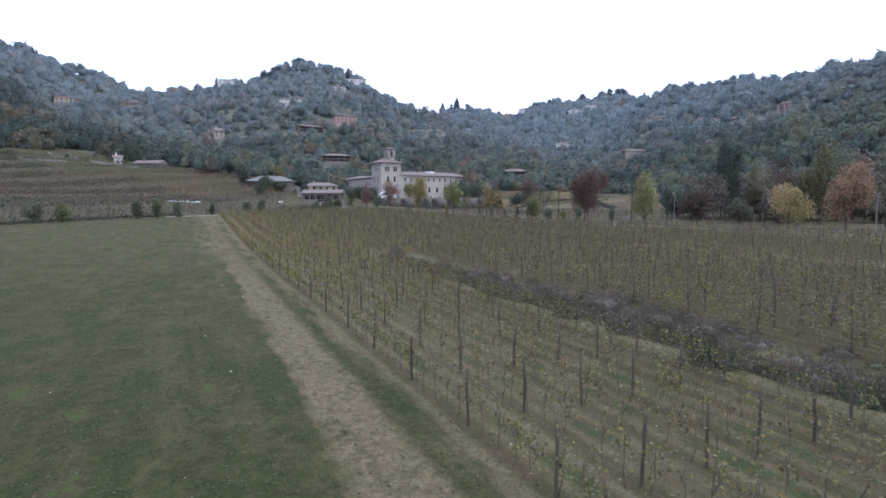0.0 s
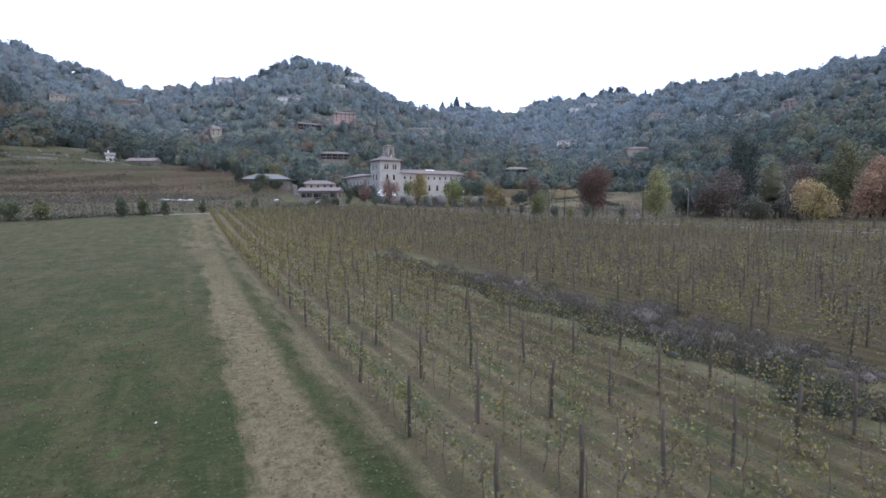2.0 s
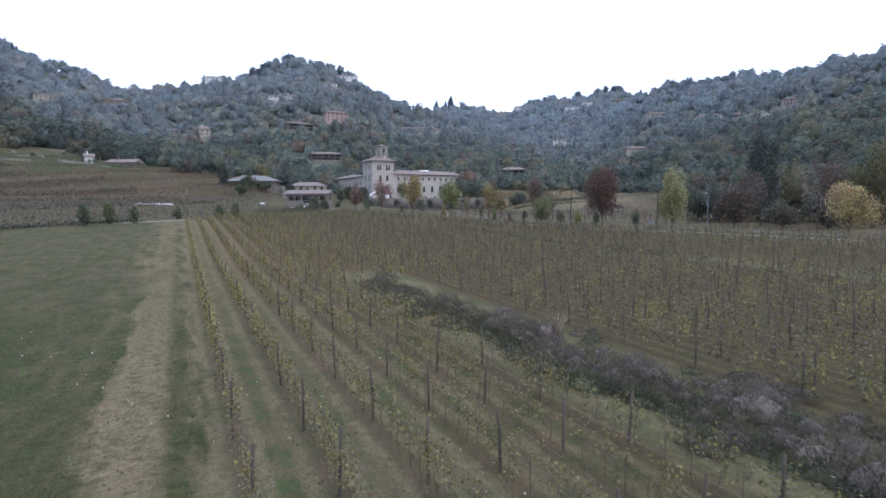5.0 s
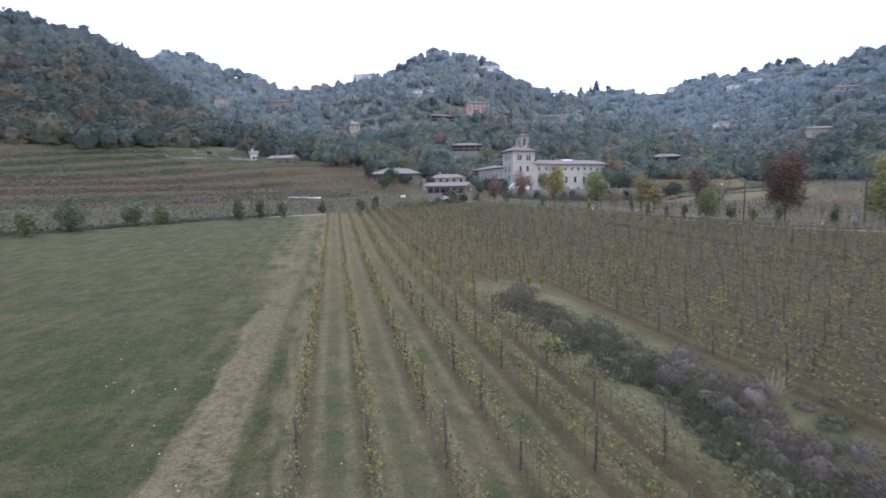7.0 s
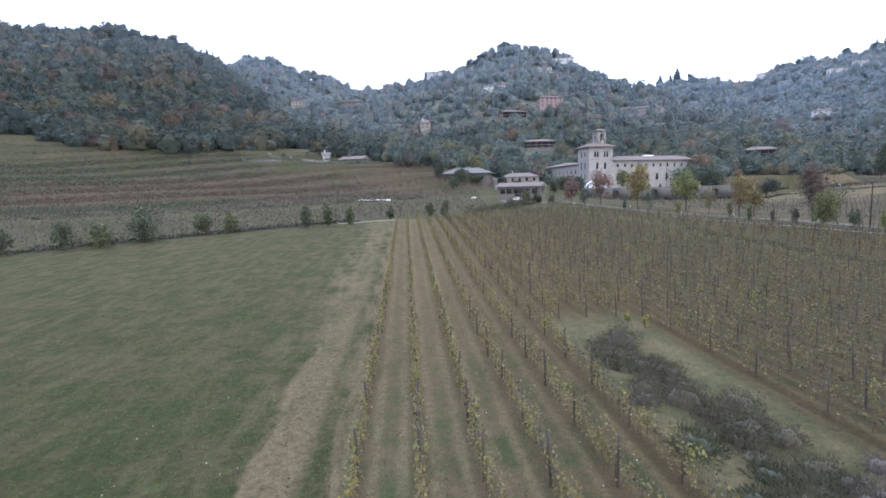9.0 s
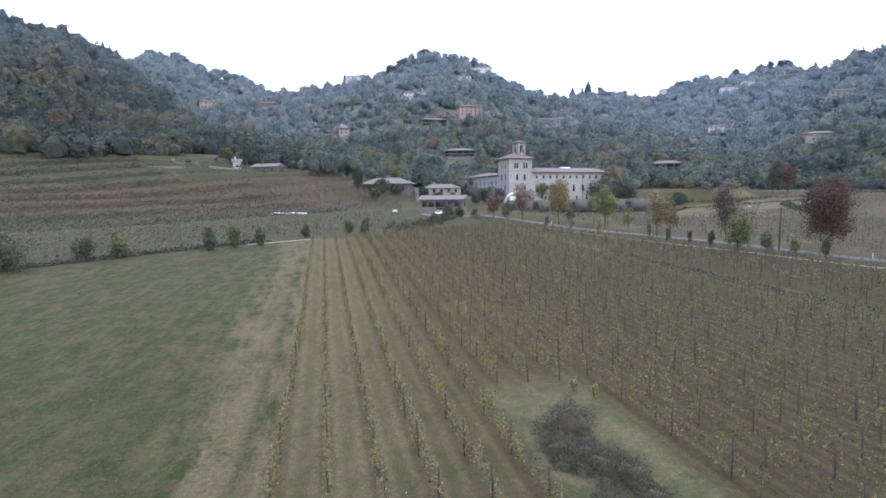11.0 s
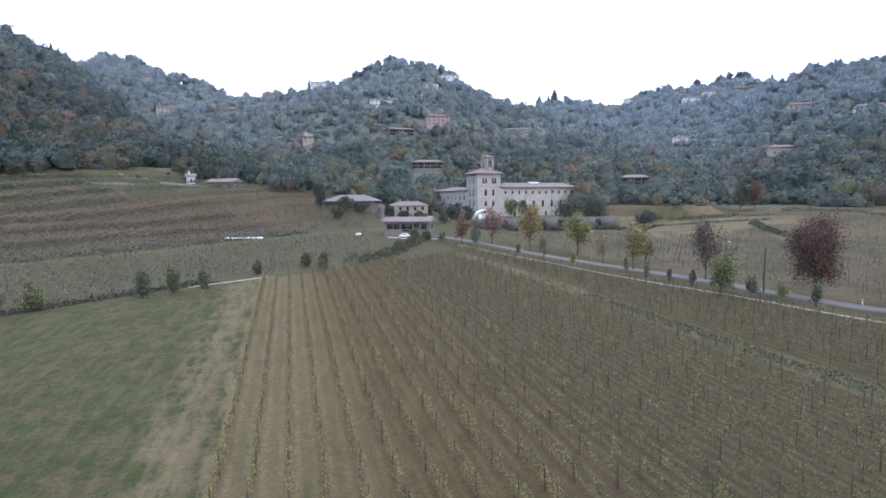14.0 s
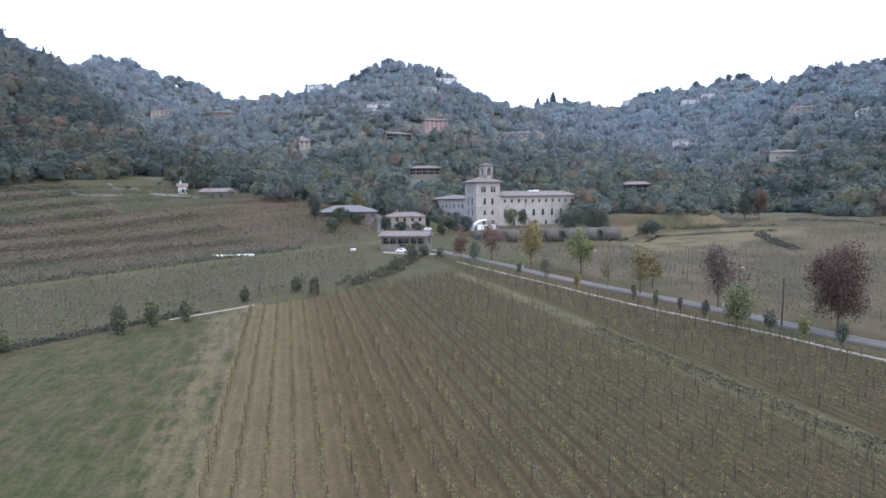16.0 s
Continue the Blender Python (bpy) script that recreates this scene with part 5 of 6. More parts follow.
RIDGE_TREES = [  # x, y, height, half width, whether a conifer
    (37, 885, 23.7, 5.3, 0), (48, 883, 16.0, 3.9, 0), (102, 878, 16.9, 7.0, 0), (122, 876, 11.6, 8.8, 0), (154, 870, 12.5, 11.5, 0), (206, 852, 12.0, 5.2, 1), (221, 842, 12.2, 4.3, 1),
    (238, 824, 12.8, 5.1, 1), (232, 831, 11.0, 3.4, 1), (564, 1238, 26.2, 8.9, 1), (595, 1223, 34.7, 12.0, 1), (583, 1229, 23.5, 6.8, 1), (619, 1211, 22.7, 9.6, 0), (641, 1199, 17.1, 9.6, 0),
    (754, 1108, 13.8, 14.9, 0), (772, 1091, 18.5, 7.1, 1), (785, 1078, 15.4, 9.4, 0), (825, 1038, 18.4, 12.1, 0), (854, 1005, 20.2, 8.0, 0), (865, 992, 21.7, 9.3, 0), (875, 980, 21.0, 9.3, 0),
    (884, 968, 20.4, 8.0, 0), (910, 934, 20.6, 6.6, 1), (701, 664, 14.1, 6.8, 0), (709, 638, 15.5, 4.0, 1), (-232, 933, 14.3, 6.7, 0), (-208, 934, 14.0, 3.8, 1), (-190, 934, 13.2, 4.3, 1),
    (-185, 933, 11.3, 3.8, 1), (-259, 705, 14.2, 5.2, 0), (-224, 716, 15.8, 3.6, 1), (-218, 717, 14.8, 3.6, 1), (-211, 716, 14.3, 3.4, 1),
]
# the skyline trees carry the same haze-blue leaf colour
r_ = np.random.default_rng(31)
for rx, ry, h, w, pointed in RIDGE_TREES:
    if not pointed:
        put("ridge_tree", rx, ry, h, w, HAZE_TONES[[1, 8, 0]] * 1.15, "broad dark tree standing on the skyline of the ridge", int(rx + ry), w * 0.19, 300, 0.45, 0.03, category="tree", group="trees on the skyline", mat=M_WOOD)
        continue
    t = thing("ridge_conifer", "dark pointed conifer standing on the skyline of the ridge", "conifer", "conifers on the skyline")
    t.location = (rx, ry, floor_z(rx, ry))
    v, f = tube([(0, 0, -0.5), (0, 0, h * 0.5), (0, 0, h * 0.97)], [0.4, 0.3, 0.05], 6)
    link("trunk", mesh_of("trunk", v, f, M_BARK), t)
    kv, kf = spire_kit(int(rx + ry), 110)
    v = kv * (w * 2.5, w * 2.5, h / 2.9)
    link("crown", mesh_of("crown", v, kf, M_WOOD, tint=np.broadcast_to(HAZE_TONES[8] * r_.uniform(1.0, 1.3), v.shape)), t)


FINE_KITS = [wood_kit(700 + k, 6, 4, 520, 0.125, 0.9 + 0.2 * (k % 3)) for k in range(8)]


def grove(name, label, spots, seed, size=(2.6, 4.6), rusty=0.0, kits=NEAR_KITS):
    """Loose trees and bushes at chosen spots, in one mesh."""
    r = np.random.default_rng(seed)
    vs, fs, tints, n = [], [], [], 0
    for x, y in spots:
        kv, kf = kits[int(r.integers(0, len(kits)))]
        s, a = r.uniform(*size), r.uniform(0, 6.28)
        v = np.stack([(kv[:, 0] * math.cos(a) - kv[:, 1] * math.sin(a)) * s + x, (kv[:, 0] * math.sin(a) + kv[:, 1] * math.cos(a)) * s + y, kv[:, 2] * s * r.uniform(0.75, 1.1) + floor_z(x, y) - 0.3], 1)
        vs.append(v), fs.append(kf + n)
        tone = WOOD_TONES[int(r.choice(9, p=WOOD_ODDS))] * r.uniform(0.75, 1.15)
        tints.append(np.broadcast_to(tone * (1 + 0.35 * rusty, 1 - 0.05 * rusty, 1 - 0.3 * rusty), v.shape))
        n += len(v)
    return tagged(link(name, mesh_of(name, np.concatenate(vs), np.concatenate(fs), M_WOOD, tint=np.concatenate(tints))), label, "thicket", kind="stuff")


r_ = np.random.default_rng(44)
spots = []
for k in range(330):
    x, y = r_.uniform(122, 250), r_.uniform(20, 150)
    if x > 118 + 0.16 * (y - 60) + 8 * math.sin(y / 11.0) and x + 0.55 * y > 200:
        spots.append((x, y))
grove("thicket", "dark brownish thicket beyond the road", spots, 45, (3.0, 5.2), 0.4, FINE_KITS)
spots = [(r_.uniform(172, 285), r_.uniform(305, 400)) for k in range(230)]
grove("garden_trees", "scattered garden trees and bushes beside the monastery", [p for p in spots if p[1] > 318 - 0.25 * (p[0] - 172) and math.hypot(p[0] - 212, p[1] - 353) > 19 and noise.noise(Vector((p[0] / 22, p[1] / 22, 2))) < 0.15], 46, (1.6, 3.6))
spots = [(r_.uniform(-10, 92), r_.uniform(316, 372)) for k in range(150)]
grove("slope_trees", "trees and bushes on the slope behind the houses", [p for p in spots if p[1] > 326 - 0.10 * p[0]], 47, (2.0, 4.2))
spots = [(r_.uniform(-100, 10), r_.uniform(300, 380)) for k in range(110)]
grove("slope_bushes", "bushes along the top of the terraces", [p for p in spots if 150 < -0.60 * (p[0] + 34) + 0.80 * (p[1] - 152) < 172 and noise.noise(Vector((p[0] / 14, p[1] / 14, 2))) < 0.1], 48, (0.7, 1.5))

# ---- brambles in the ditches, terrace vines, road, lamps, poles ----
def scrub(name, label, spine, half, high, count, tones, size, seed, low_tones=None):
    """A tangled bank of small dry sprays along a line, humped unevenly."""
    r = np.random.default_rng(seed)
    spine = np.array(spine, float)
    seg = np.r_[0, np.cumsum(np.linalg.norm(np.diff(spine, axis=0), axis=1))]
    s = r.uniform(0, seg[-1], count)
    x, y = np.interp(s, seg, spine[:, 0]), np.interp(s, seg, spine[:, 1])
    off = r.uniform(-1, 1, count)
    off = np.sign(off) * np.abs(off) ** 0.8
    lump = np.array([noise.noise(Vector((a / 1.6, b / 2.6 + seed, o * 1.9))) + 0.5 * noise.noise(Vector((a, b / 1.1 + seed, o * 3.0))) for a, b, o in zip(x, y, off)])
    top = np.maximum(0.15, high * (1 - off ** 2 * 0.75) * (0.7 + 1.0 * lump))
    z = top * r.uniform(0.45, 1.0, count) ** 0.5
    x = x + off * half
    g = height(x, y)
    c = np.stack([x, y, g + z], 1)
    out = np.stack([off * 0.7, r.normal(0, 0.3, count), np.full(count, 0.7)], 1)
    v, f = leaves(c, size, out, 0.9, r)
    tones = np.array(tones, float)
    pick = tones[r.integers(0, len(tones), count)]
    if low_tones is not None:
        lo = np.array(low_tones, float)[r.integers(0, len(low_tones), count)]
        w = np.clip(-off * 1.4 + 0.1 + lump * 2.2, 0, 1)[:, None]
        pick = pick * (1 - w) + lo * w
    pick = pick * r.uniform(0.75, 1.25, (count, 1))
    return tagged(link(name, mesh_of(name, v, f, M_LEAF, tint=np.repeat(pick, 4, 0))), label, "brambles", kind="stuff")


GREY = [(0.120, 0.099, 0.084), (0.150, 0.125, 0.108), (0.080, 0.064, 0.050), (0.098, 0.080, 0.056)]
OLIVE = [(0.045, 0.052, 0.022), (0.060, 0.064, 0.028), (0.078, 0.070, 0.038), (0.036, 0.042, 0.020)]


def mounds(name, label, spots, sprays, long, thin, seed):
    """A mass of fluffy dry shrubs: fine plumes standing out of uneven humps with solid hearts. spots: x, y, width, height, colours."""
    r = np.random.default_rng(seed)
    vs, fs, tint, n = [], [], [], 0
    for x, y, w, h, tones in spots:
        k = int(sprays * w * w)
        d = r.normal(size=(k, 3))
        d /= np.linalg.norm(d, axis=1)[:, None]
        d[:, 2] = np.abs(d[:, 2])
        a = r.uniform(0, 6.28, 3)
        rad = 0.9 + 0.20 * np.sin(d[:, 0] * 5 + a[0]) * np.cos(d[:, 1] * 5 + a[1]) + 0.1 * np.sin(d[:, 2] * 8 + a[2])
        at = np.array((x, y, floor_z(x, y) - 0.1))
        c = d * (rad * r.uniform(0.58, 1.0, k))[:, None] * (w, w * 1.15, h) + at
        way = d + r.normal(0, 0.35, (k, 3)) + (0, 0, 0.35)
        way /= np.linalg.norm(way, axis=1)[:, None]
        side = np.cross(way, r.normal(size=(k, 3)))
        side /= np.linalg.norm(side, axis=1)[:, None]
        ln, th = (long * r.uniform(0.6, 1.4, k))[:, None], (thin * r.uniform(0.6, 1.4, k))[:, None]
        v = np.stack([c, c + way * ln * 0.55 + side * th, c + way * ln, c + way * ln * 0.55 - side * th], 1).reshape(-1, 3)
        vs.append(v), fs.append(np.arange(4 * k).reshape(-1, 4) + n)
        n += 4 * k
        t = np.array(tones, float)
        mean = t[r.integers(0, len(t))] * r.uniform(0.8, 1.2)
        tint.append(np.repeat((0.55 * mean + 0.45 * t[r.integers(0, len(t), k)]) * r.uniform(0.85, 1.15, (k, 1)), 4, 0))
        ring, bands = 8, 4
        core = np.array([(math.cos(q * 6.2832 / ring) * math.sin(p), math.sin(q * 6.2832 / ring) * math.sin(p), math.cos(p)) for p in (0.02, 0.5, 1.05, 1.6) for q in range(ring)])
        core = core * (0.62 * (0.9 + 0.2 * np.sin(core[:, 0] * 5 + a[0]) * np.cos(core[:, 1] * 5 + a[1])))[:, None] * (w, w * 1.15, h) + at
        vs.append(core), fs.append(np.array([[b_ * ring + q, b_ * ring + (q + 1) % ring, (b_ + 1) * ring + (q + 1) % ring, (b_ + 1) * ring + q] for b_ in range(bands - 1) for q in range(ring)]) + n)
        n += len(core)
        tint.append(np.broadcast_to(mean, core.shape))
    me = mesh_of(name, np.concatenate(vs), np.concatenate(fs), M_PLUME, tint=np.concatenate(tint))
    return tagged(link(name, me), label, "brambles", kind="stuff")


r_ = np.random.default_rng(21)
grey_spots, olive_spots = [], []
y = 4.0
while y < 75:
    x = 17.5 + r_.normal(0, 0.8) - 0.9 * max(0, (y - 62) / 12)
    w = r_.uniform(1.2, 1.7) if r_.random() < 0.4 else r_.uniform(0.6, 1.1)
    grey_spots.append((x, y, w, w * r_.uniform(0.75, 1.1), [GREY, GREY, GREY[2:] + OLIVE[2:3]][int(r_.integers(0, 3))] if y < 56 or r_.random() < 0.05 else [(0.070, 0.062, 0.038), (0.092, 0.080, 0.050)]))
    if r_.random() < 0.8 and y < 58:
        grey_spots.append((x + r_.uniform(0.8, 1.9), y + r_.uniform(-0.8, 0.8), w * 0.75, w * 0.7, GREY))
    if r_.random() < 0.7 and y < 52:
        grey_spots.append((x + r_.uniform(2.0, 3.2), y + r_.uniform(-0.8, 0.8), w * 0.6, w * 0.5, GREY[2:] + OLIVE[1:3]))
    for q in range(2):
        w2 = r_.uniform(0.5, 1.3) * (1 if y < 60 else 0.8)
        olive_spots.append((x - r_.uniform(0.8, 2.6), y + r_.uniform(-0.6, 0.6), w2, w2 * r_.uniform(0.7, 1.1), OLIVE if y < 60 else OLIVE[1:3] + GREY[3:]))
    y += r_.uniform(0.7, 1.25)
mounds("brambles", "grey-mauve seeding brambles filling the ditch between the vines", grey_spots, 560, 0.15, 0.024, 1)
mounds("undergrowth", "olive-green undergrowth along the ditch", olive_spots, 460, 0.24, 0.022, 2)
scrub("bank_brambles", "scrubby brambles on the grassy bank", [(63, 80), (61.2, 94), (59.7, 108), (58, 124), (56, 142)], 1.3, 0.9, 4200, GREY[2:] + OLIVE, 0.22, 3, OLIVE)
scrub("hedge_brambles", "brown bramble hedge beside the path", [(19, 189), (27, 197), (35, 210), (42, 224), (47, 235)], 2.4, 2.8, 6000, OLIVE + [(0.12, 0.09, 0.06)], 0.3, 4)
# a clump of pale dry reeds in the ditch
r_ = np.random.default_rng(77)
reed_pieces = []
for k in range(45):
    a, b, h = r_.uniform(0, 6.28), r_.uniform(0, 0.5), r_.uniform(0.8, 1.5)
    p0 = np.array([b * math.cos(a), b * math.sin(a), 0])
    lean = np.array([math.cos(a), math.sin(a), 0]) * r_.uniform(0.1, 1.1)
    reed_pieces.append(tube([p0, p0 + lean * 0.3 + (0, 0, h * 0.6), p0 + lean + (0, 0, h)], [0.02, 0.016, 0.006], 3))
rv, rf = joined(reed_pieces)
M_REED = surface("dry_reed", (0.20, 0.165, 0.115), (0.33, 0.28, 0.20), 6, 0.9, 30, 0.2)
reeds = link("reed_clump", mesh_of("reed_clump", rv, rf, M_REED))
reeds.location = (19.6, 50.3, floor_z(19.6, 50.3) + 0.1)
reeds.scale = (0.7, 0.7, 0.75)
tagged(reeds, "clump of pale dry reeds in the ditch", "reeds")

# bare reddish vines on the terraces
r_ = np.random.default_rng(91)
tv, tf, tt, sv_, sf_ = [], [], [], [], []
kit = []
for k in range(8):
    c = r_.normal(0, 1, (10, 3)) * (0.28, 0.28, 0.42) + (0, 0, 1.0)
    c[:, 2] = np.clip(c[:, 2], 0.1, 2.0)
    kit.append(leaves(c, 0.31, r=r_))
nv = 0
LUSH = np.array([(0.062, 0.086, 0.047), (0.078, 0.099, 0.052), (0.052, 0.072, 0.044)])
RUSTY = np.array([(0.115, 0.073, 0.064), (0.104, 0.081, 0.066), (0.122, 0.098, 0.080), (0.112, 0.089, 0.072), (0.090, 0.080, 0.058)])
for u in np.arange(-1, 205, 2.5):
    if 43 < u < 50.5:
        continue
    for s in np.arange(-70, 150, 1.25):
        # along the terrace, and up the slope
        x = -34 + 0.80 * s - 0.60 * (u + 3) + r_.normal(0, 0.12)
        y = 152 + 0.60 * s + 0.80 * (u + 3) + r_.normal(0, 0.12)
        if x > 26 + 0.10 * (y - 200) + 8 * (u > 60) or y < 128 or r_.random() < (0.38 if u < 43 else 0.1):
            continue
        z = floor_z(x, y)
        if z > 46 or (u > 168 and x > -100):
            continue
        patch = noise.noise(Vector((x / 45.0, y / 30.0, 5.0)))
        left = x < -34 + 18 * patch
        lush = (u > 122 and (left or patch > 0.1)) or (56 < u < 76 and x < -58 + 22 * patch)
        if u > 126 and not lush:
            continue
        kv, kf = kit[int(r_.integers(0, 8))]
        if 72 < u < 127 and not lush:
            tone, tall = RUSTY[0] * (1.0, 1.0, 0.86), 1.1
        elif lush:
            tone, tall = LUSH[int(r_.integers(0, 3))], 1.1
        else:
            tone, tall = RUSTY[int(r_.integers(1, 5))] * 1.18, 1.0
        tv.append(kv * (1.15, 1.15, tall * r_.uniform(0.8, 1.15)) + (x, y, z)), tf.append(kf + nv)
        tt.append(np.broadcast_to(tone * r_.uniform(0.8, 1.12), kv.shape))
        nv += len(kv)
        if r_.random() < 0.13 and u < 90:
            q, w = tube([(x, y, z - 0.1), (x, y, z + r_.uniform(1.8, 2.6))], [0.06, 0.05], 4)
            sv_.append(q), sf_.append(w)
tagged(link("terrace_vines", mesh_of("terrace_vines", np.concatenate(tv), np.concatenate(tf), M_LEAF, tint=np.concatenate(tt))), "reddish bare vines in rows on the terraces", "vines", kind="stuff")
pv, pf = joined(list(zip(sv_, sf_)))
tagged(link("terrace_posts", mesh_of("terrace_posts", pv, pf, M_POST)), "wooden posts among the terrace vines", "posts", kind="stuff")



def terrace_line(u, s0, s1):
    return [(-34 + 0.80 * s - 0.60 * (u + 3), 152 + 0.60 * s + 0.80 * (u + 3)) for s in np.linspace(s0, s1, 12)]


HEDGE = [(0.046, 0.056, 0.040), (0.062, 0.058, 0.046), (0.042, 0.054, 0.036), (0.075, 0.064, 0.054)]
scrub("terrace_hedge", "straggling hedge along the meadow's edge", terrace_line(-3.0, -60, 30), 1.7, 1.0, 6000, HEDGE, 0.3, 39)
for k in range(1, 14):
    u = float(np.interp(2.3 * k - 0.3, [0, 0.4, 1.8, 4.4, 8.4, 14.6, 21.8, 30.0, 40.0], [0, 20, 48, 78, 110, 150, 185, 230, 300])) - 0.5
    if u > 172:
        break
    scrub("terrace_hedge", "straggling hedge along a terrace bank", terrace_line(u, -70, 95 if u < 120 else 70), 1.5, 1.5 + 0.35 * (k % 3) + 0.5 * (u > 84), 4800, HEDGE, 0.36, 40 + k)

# the far vineyard beyond the road
tv, tf, tt, sv_, sf_, nv = [], [], [], [], [], 0
for x0 in np.arange(98, 250, 3.0):
    for y in np.arange(120, 262, 1.6):
        x = x0 - 0.10 * (y - 120) + r_.normal(0, 0.1)
        if x < 91 + 0.0 * y - 0.11 * (y - 140) or r_.random() < 0.2:
            continue
        if y < 150 and x < 150 and x > 92 + 45 or (y > 238 - 0.12 * (x - 150) and 138 < x < 214):
            continue
        z = floor_z(x, y)
        kv, kf = kit[int(r_.integers(0, 8))]
        tv.append(kv * (0.8, 0.8, r_.uniform(0.6, 1.0)) + (x, y, z)), tf.append(kf + nv)
        tt.append(np.broadcast_to(RUSTY[int(r_.integers(1, 5))] * r_.uniform(0.9, 1.4), kv.shape))
        nv += len(kv)
        if r_.random() < 0.22:
            q, w = tube([(x, y, z - 0.1), (x, y, z + 2.1)], [0.05, 0.04], 4)
            sv_.append(q), sf_.append(w)
tagged(link("far_vines", mesh_of("far_vines", np.concatenate(tv), np.concatenate(tf), M_LEAF, tint=np.concatenate(tt))), "brownish vines in rows beyond the road", "vines", kind="stuff")
pv, pf = joined(list(zip(sv_, sf_)))
tagged(link("far_posts", mesh_of("far_posts", pv, pf, M_POST)), "wooden posts among the far vines", "posts", kind="stuff")


def strip(name, label, line, width, lift, mat, category, skirt=0.25):
    """A road or path laid along a line, with real edges."""
    line = np.array(line, float)
    seg = np.r_[0, np.cumsum(np.linalg.norm(np.diff(line, axis=0), axis=1))]
    s = np.arange(0, seg[-1], 2.0)
    p = np.stack([np.interp(s, seg, line[:, 0]), np.interp(s, seg, line[:, 1])], 1)
    for _ in range(6):
        p[1:-1] = (p[:-2] + 2 * p[1:-1] + p[2:]) / 4
    d = np.gradient(p, axis=0)
    d /= np.linalg.norm(d, axis=1)[:, None]
    side = np.stack([d[:, 1], -d[:, 0]], 1)
    cols = []
    for o, dz in ((-width / 2 - 0.05, -skirt), (-width / 2, 0), (-width / 4, 0.02), (0, 0.03), (width / 4, 0.02), (width / 2, 0), (width / 2 + 0.05, -skirt)):
        q = p + side * o
        hz = np.maximum.reduce([height(*(p + side * e).T) for e in (-width / 2, 0, width / 2)])
        cols.append(np.stack([q[:, 0], q[:, 1], hz + lift + dz], 1))
    v = np.stack(cols, 1).reshape(-1, 3)
    n = len(p)
    f = [[i * 7 + j, i * 7 + j + 1, (i + 1) * 7 + j + 1, (i + 1) * 7 + j] for i in range(n - 1) for j in range(6)]
    return tagged(link(name, mesh_of(name, v, f, mat)), label, category, kind="structure")


ROAD = [(112, 40), (104, 76), (98, 103), (92.8, 119), (88.5, 133.5), (85.3, 150), (80.9, 169.5), (76.2, 189), (70, 214.5), (64.5, 228), (58.5, 244), (54, 254)]
strip("road", "narrow grey asphalt road past the vineyard", ROAD, 4.0, 0.10, M_ASPHALT, "road")
strip("gravel_path", "pale gravel path beside the road", [(98, 60), (88, 98), (85.5, 112), (84, 121), (82, 130), (78.5, 139.5), (74.8, 151), (71.5, 164), (67, 188), (63, 203), (56.5, 224)], 0.75, 0.07, M_GRAVEL, "path")
strip("yard", "pale gravel yard in front of the long shed", [(38, 245.5), (46, 242.5), (57, 239)], 3.2, 0.03, M_GRAVEL, "yard")


strip("farm_track", "narrow pale track between the meadow and the terraces", [(-13.5, 165.6), (-8, 168.6), (-1.5, 172.4), (1.5, 175)], 0.55, 0.05, M_GRAVEL, "track")
strip("lane", "grey lane climbing past the farmhouse", [(43.5, 288), (46.5, 304), (48.5, 330)], 2.6, 0.08, M_ASPHALT, "lane")


def low_wall(line, tall, label):
    """A low dry-stone terrace wall with an uneven top, following the ground."""
    r = np.random.default_rng(int(abs(line[0][0]) * 10))
    line = np.array(line, float)
    seg = np.r_[0, np.cumsum(np.linalg.norm(np.diff(line, axis=0), axis=1))]
    pieces, s = [], 0.0
    way = (line[-1] - line[0]) / np.linalg.norm(line[-1] - line[0])
    while s < seg[-1]:
        w = r.uniform(0.7, 1.4)
        x, y = np.interp(s, seg, line[:, 0]), np.interp(s, seg, line[:, 1])
        v, f = box(0, w - 0.03, -0.25, 0.25, -1.0, tall * r.uniform(0.75, 1.1))
        pieces.append((turned(v, math.atan2(way[1], way[0]) + r.normal(0, 0.02), (x, y, floor_z(x, y))), f))
        s += w
    v, f = joined(pieces)
    return tagged(link("terrace_wall", mesh_of("terrace_wall", v, f, M_WALLSTONE)), label, "wall", kind="structure")


low_wall([(-78, 318.3), (-66.4, 317.3), (-59, 317.4)], 1.0, "low pale dry-stone wall holding up a terrace")
low_wall([(-50, 324.5), (-41, 329.8), (-30, 336.5)], 0.9, "low pale dry-stone wall below the cottage")
low_wall([(-70, 339.5), (-57, 334.0)], 0.7, "low grey dry-stone wall at the wood's edge")


def street_lamp(x, y, h, yaw):
    lamp = thing("street_lamp", "grey steel street lamp beside the road", "street lamp", "street lamps")
    lamp.matrix_world = pose(x, y, floor_z(x, y), 0, 0, yaw)
    for nm, pts, rad in (("pole", [(0, 0, -0.3), (0, 0, h * 0.6), (0, 0, h - 0.3)], [0.10, 0.085, 0.06]), ("arm", [(0, 0, h - 0.35), (0.3, 0, h), (1.1, 0, h + 0.08)], [0.05, 0.045, 0.04])):
        v, f = tube(pts, rad, 7)
        link(nm, mesh_of(nm, v, f, M_METAL), lamp)
    v, f = joined([box(0.9, 1.7, -0.17, 0.17, h + 0.02, h + 0.16)])
    v[4:, 0] = 1.3 + (v[4:, 0] - 1.3) * 0.7
    v[4:, 1] *= 0.6
    link("lantern", mesh_of("lantern", v, f, M_WHITE), lamp, "pale lamp head")
    return lamp


street_lamp(99.5, 104.0, 7.6, 60)
street_lamp(112.5, 67.0, 7.6, 60)
street_lamp(91.6, 146.5, 7.6, 60)
street_lamp(82.0, 184.0, 7.6, 60)


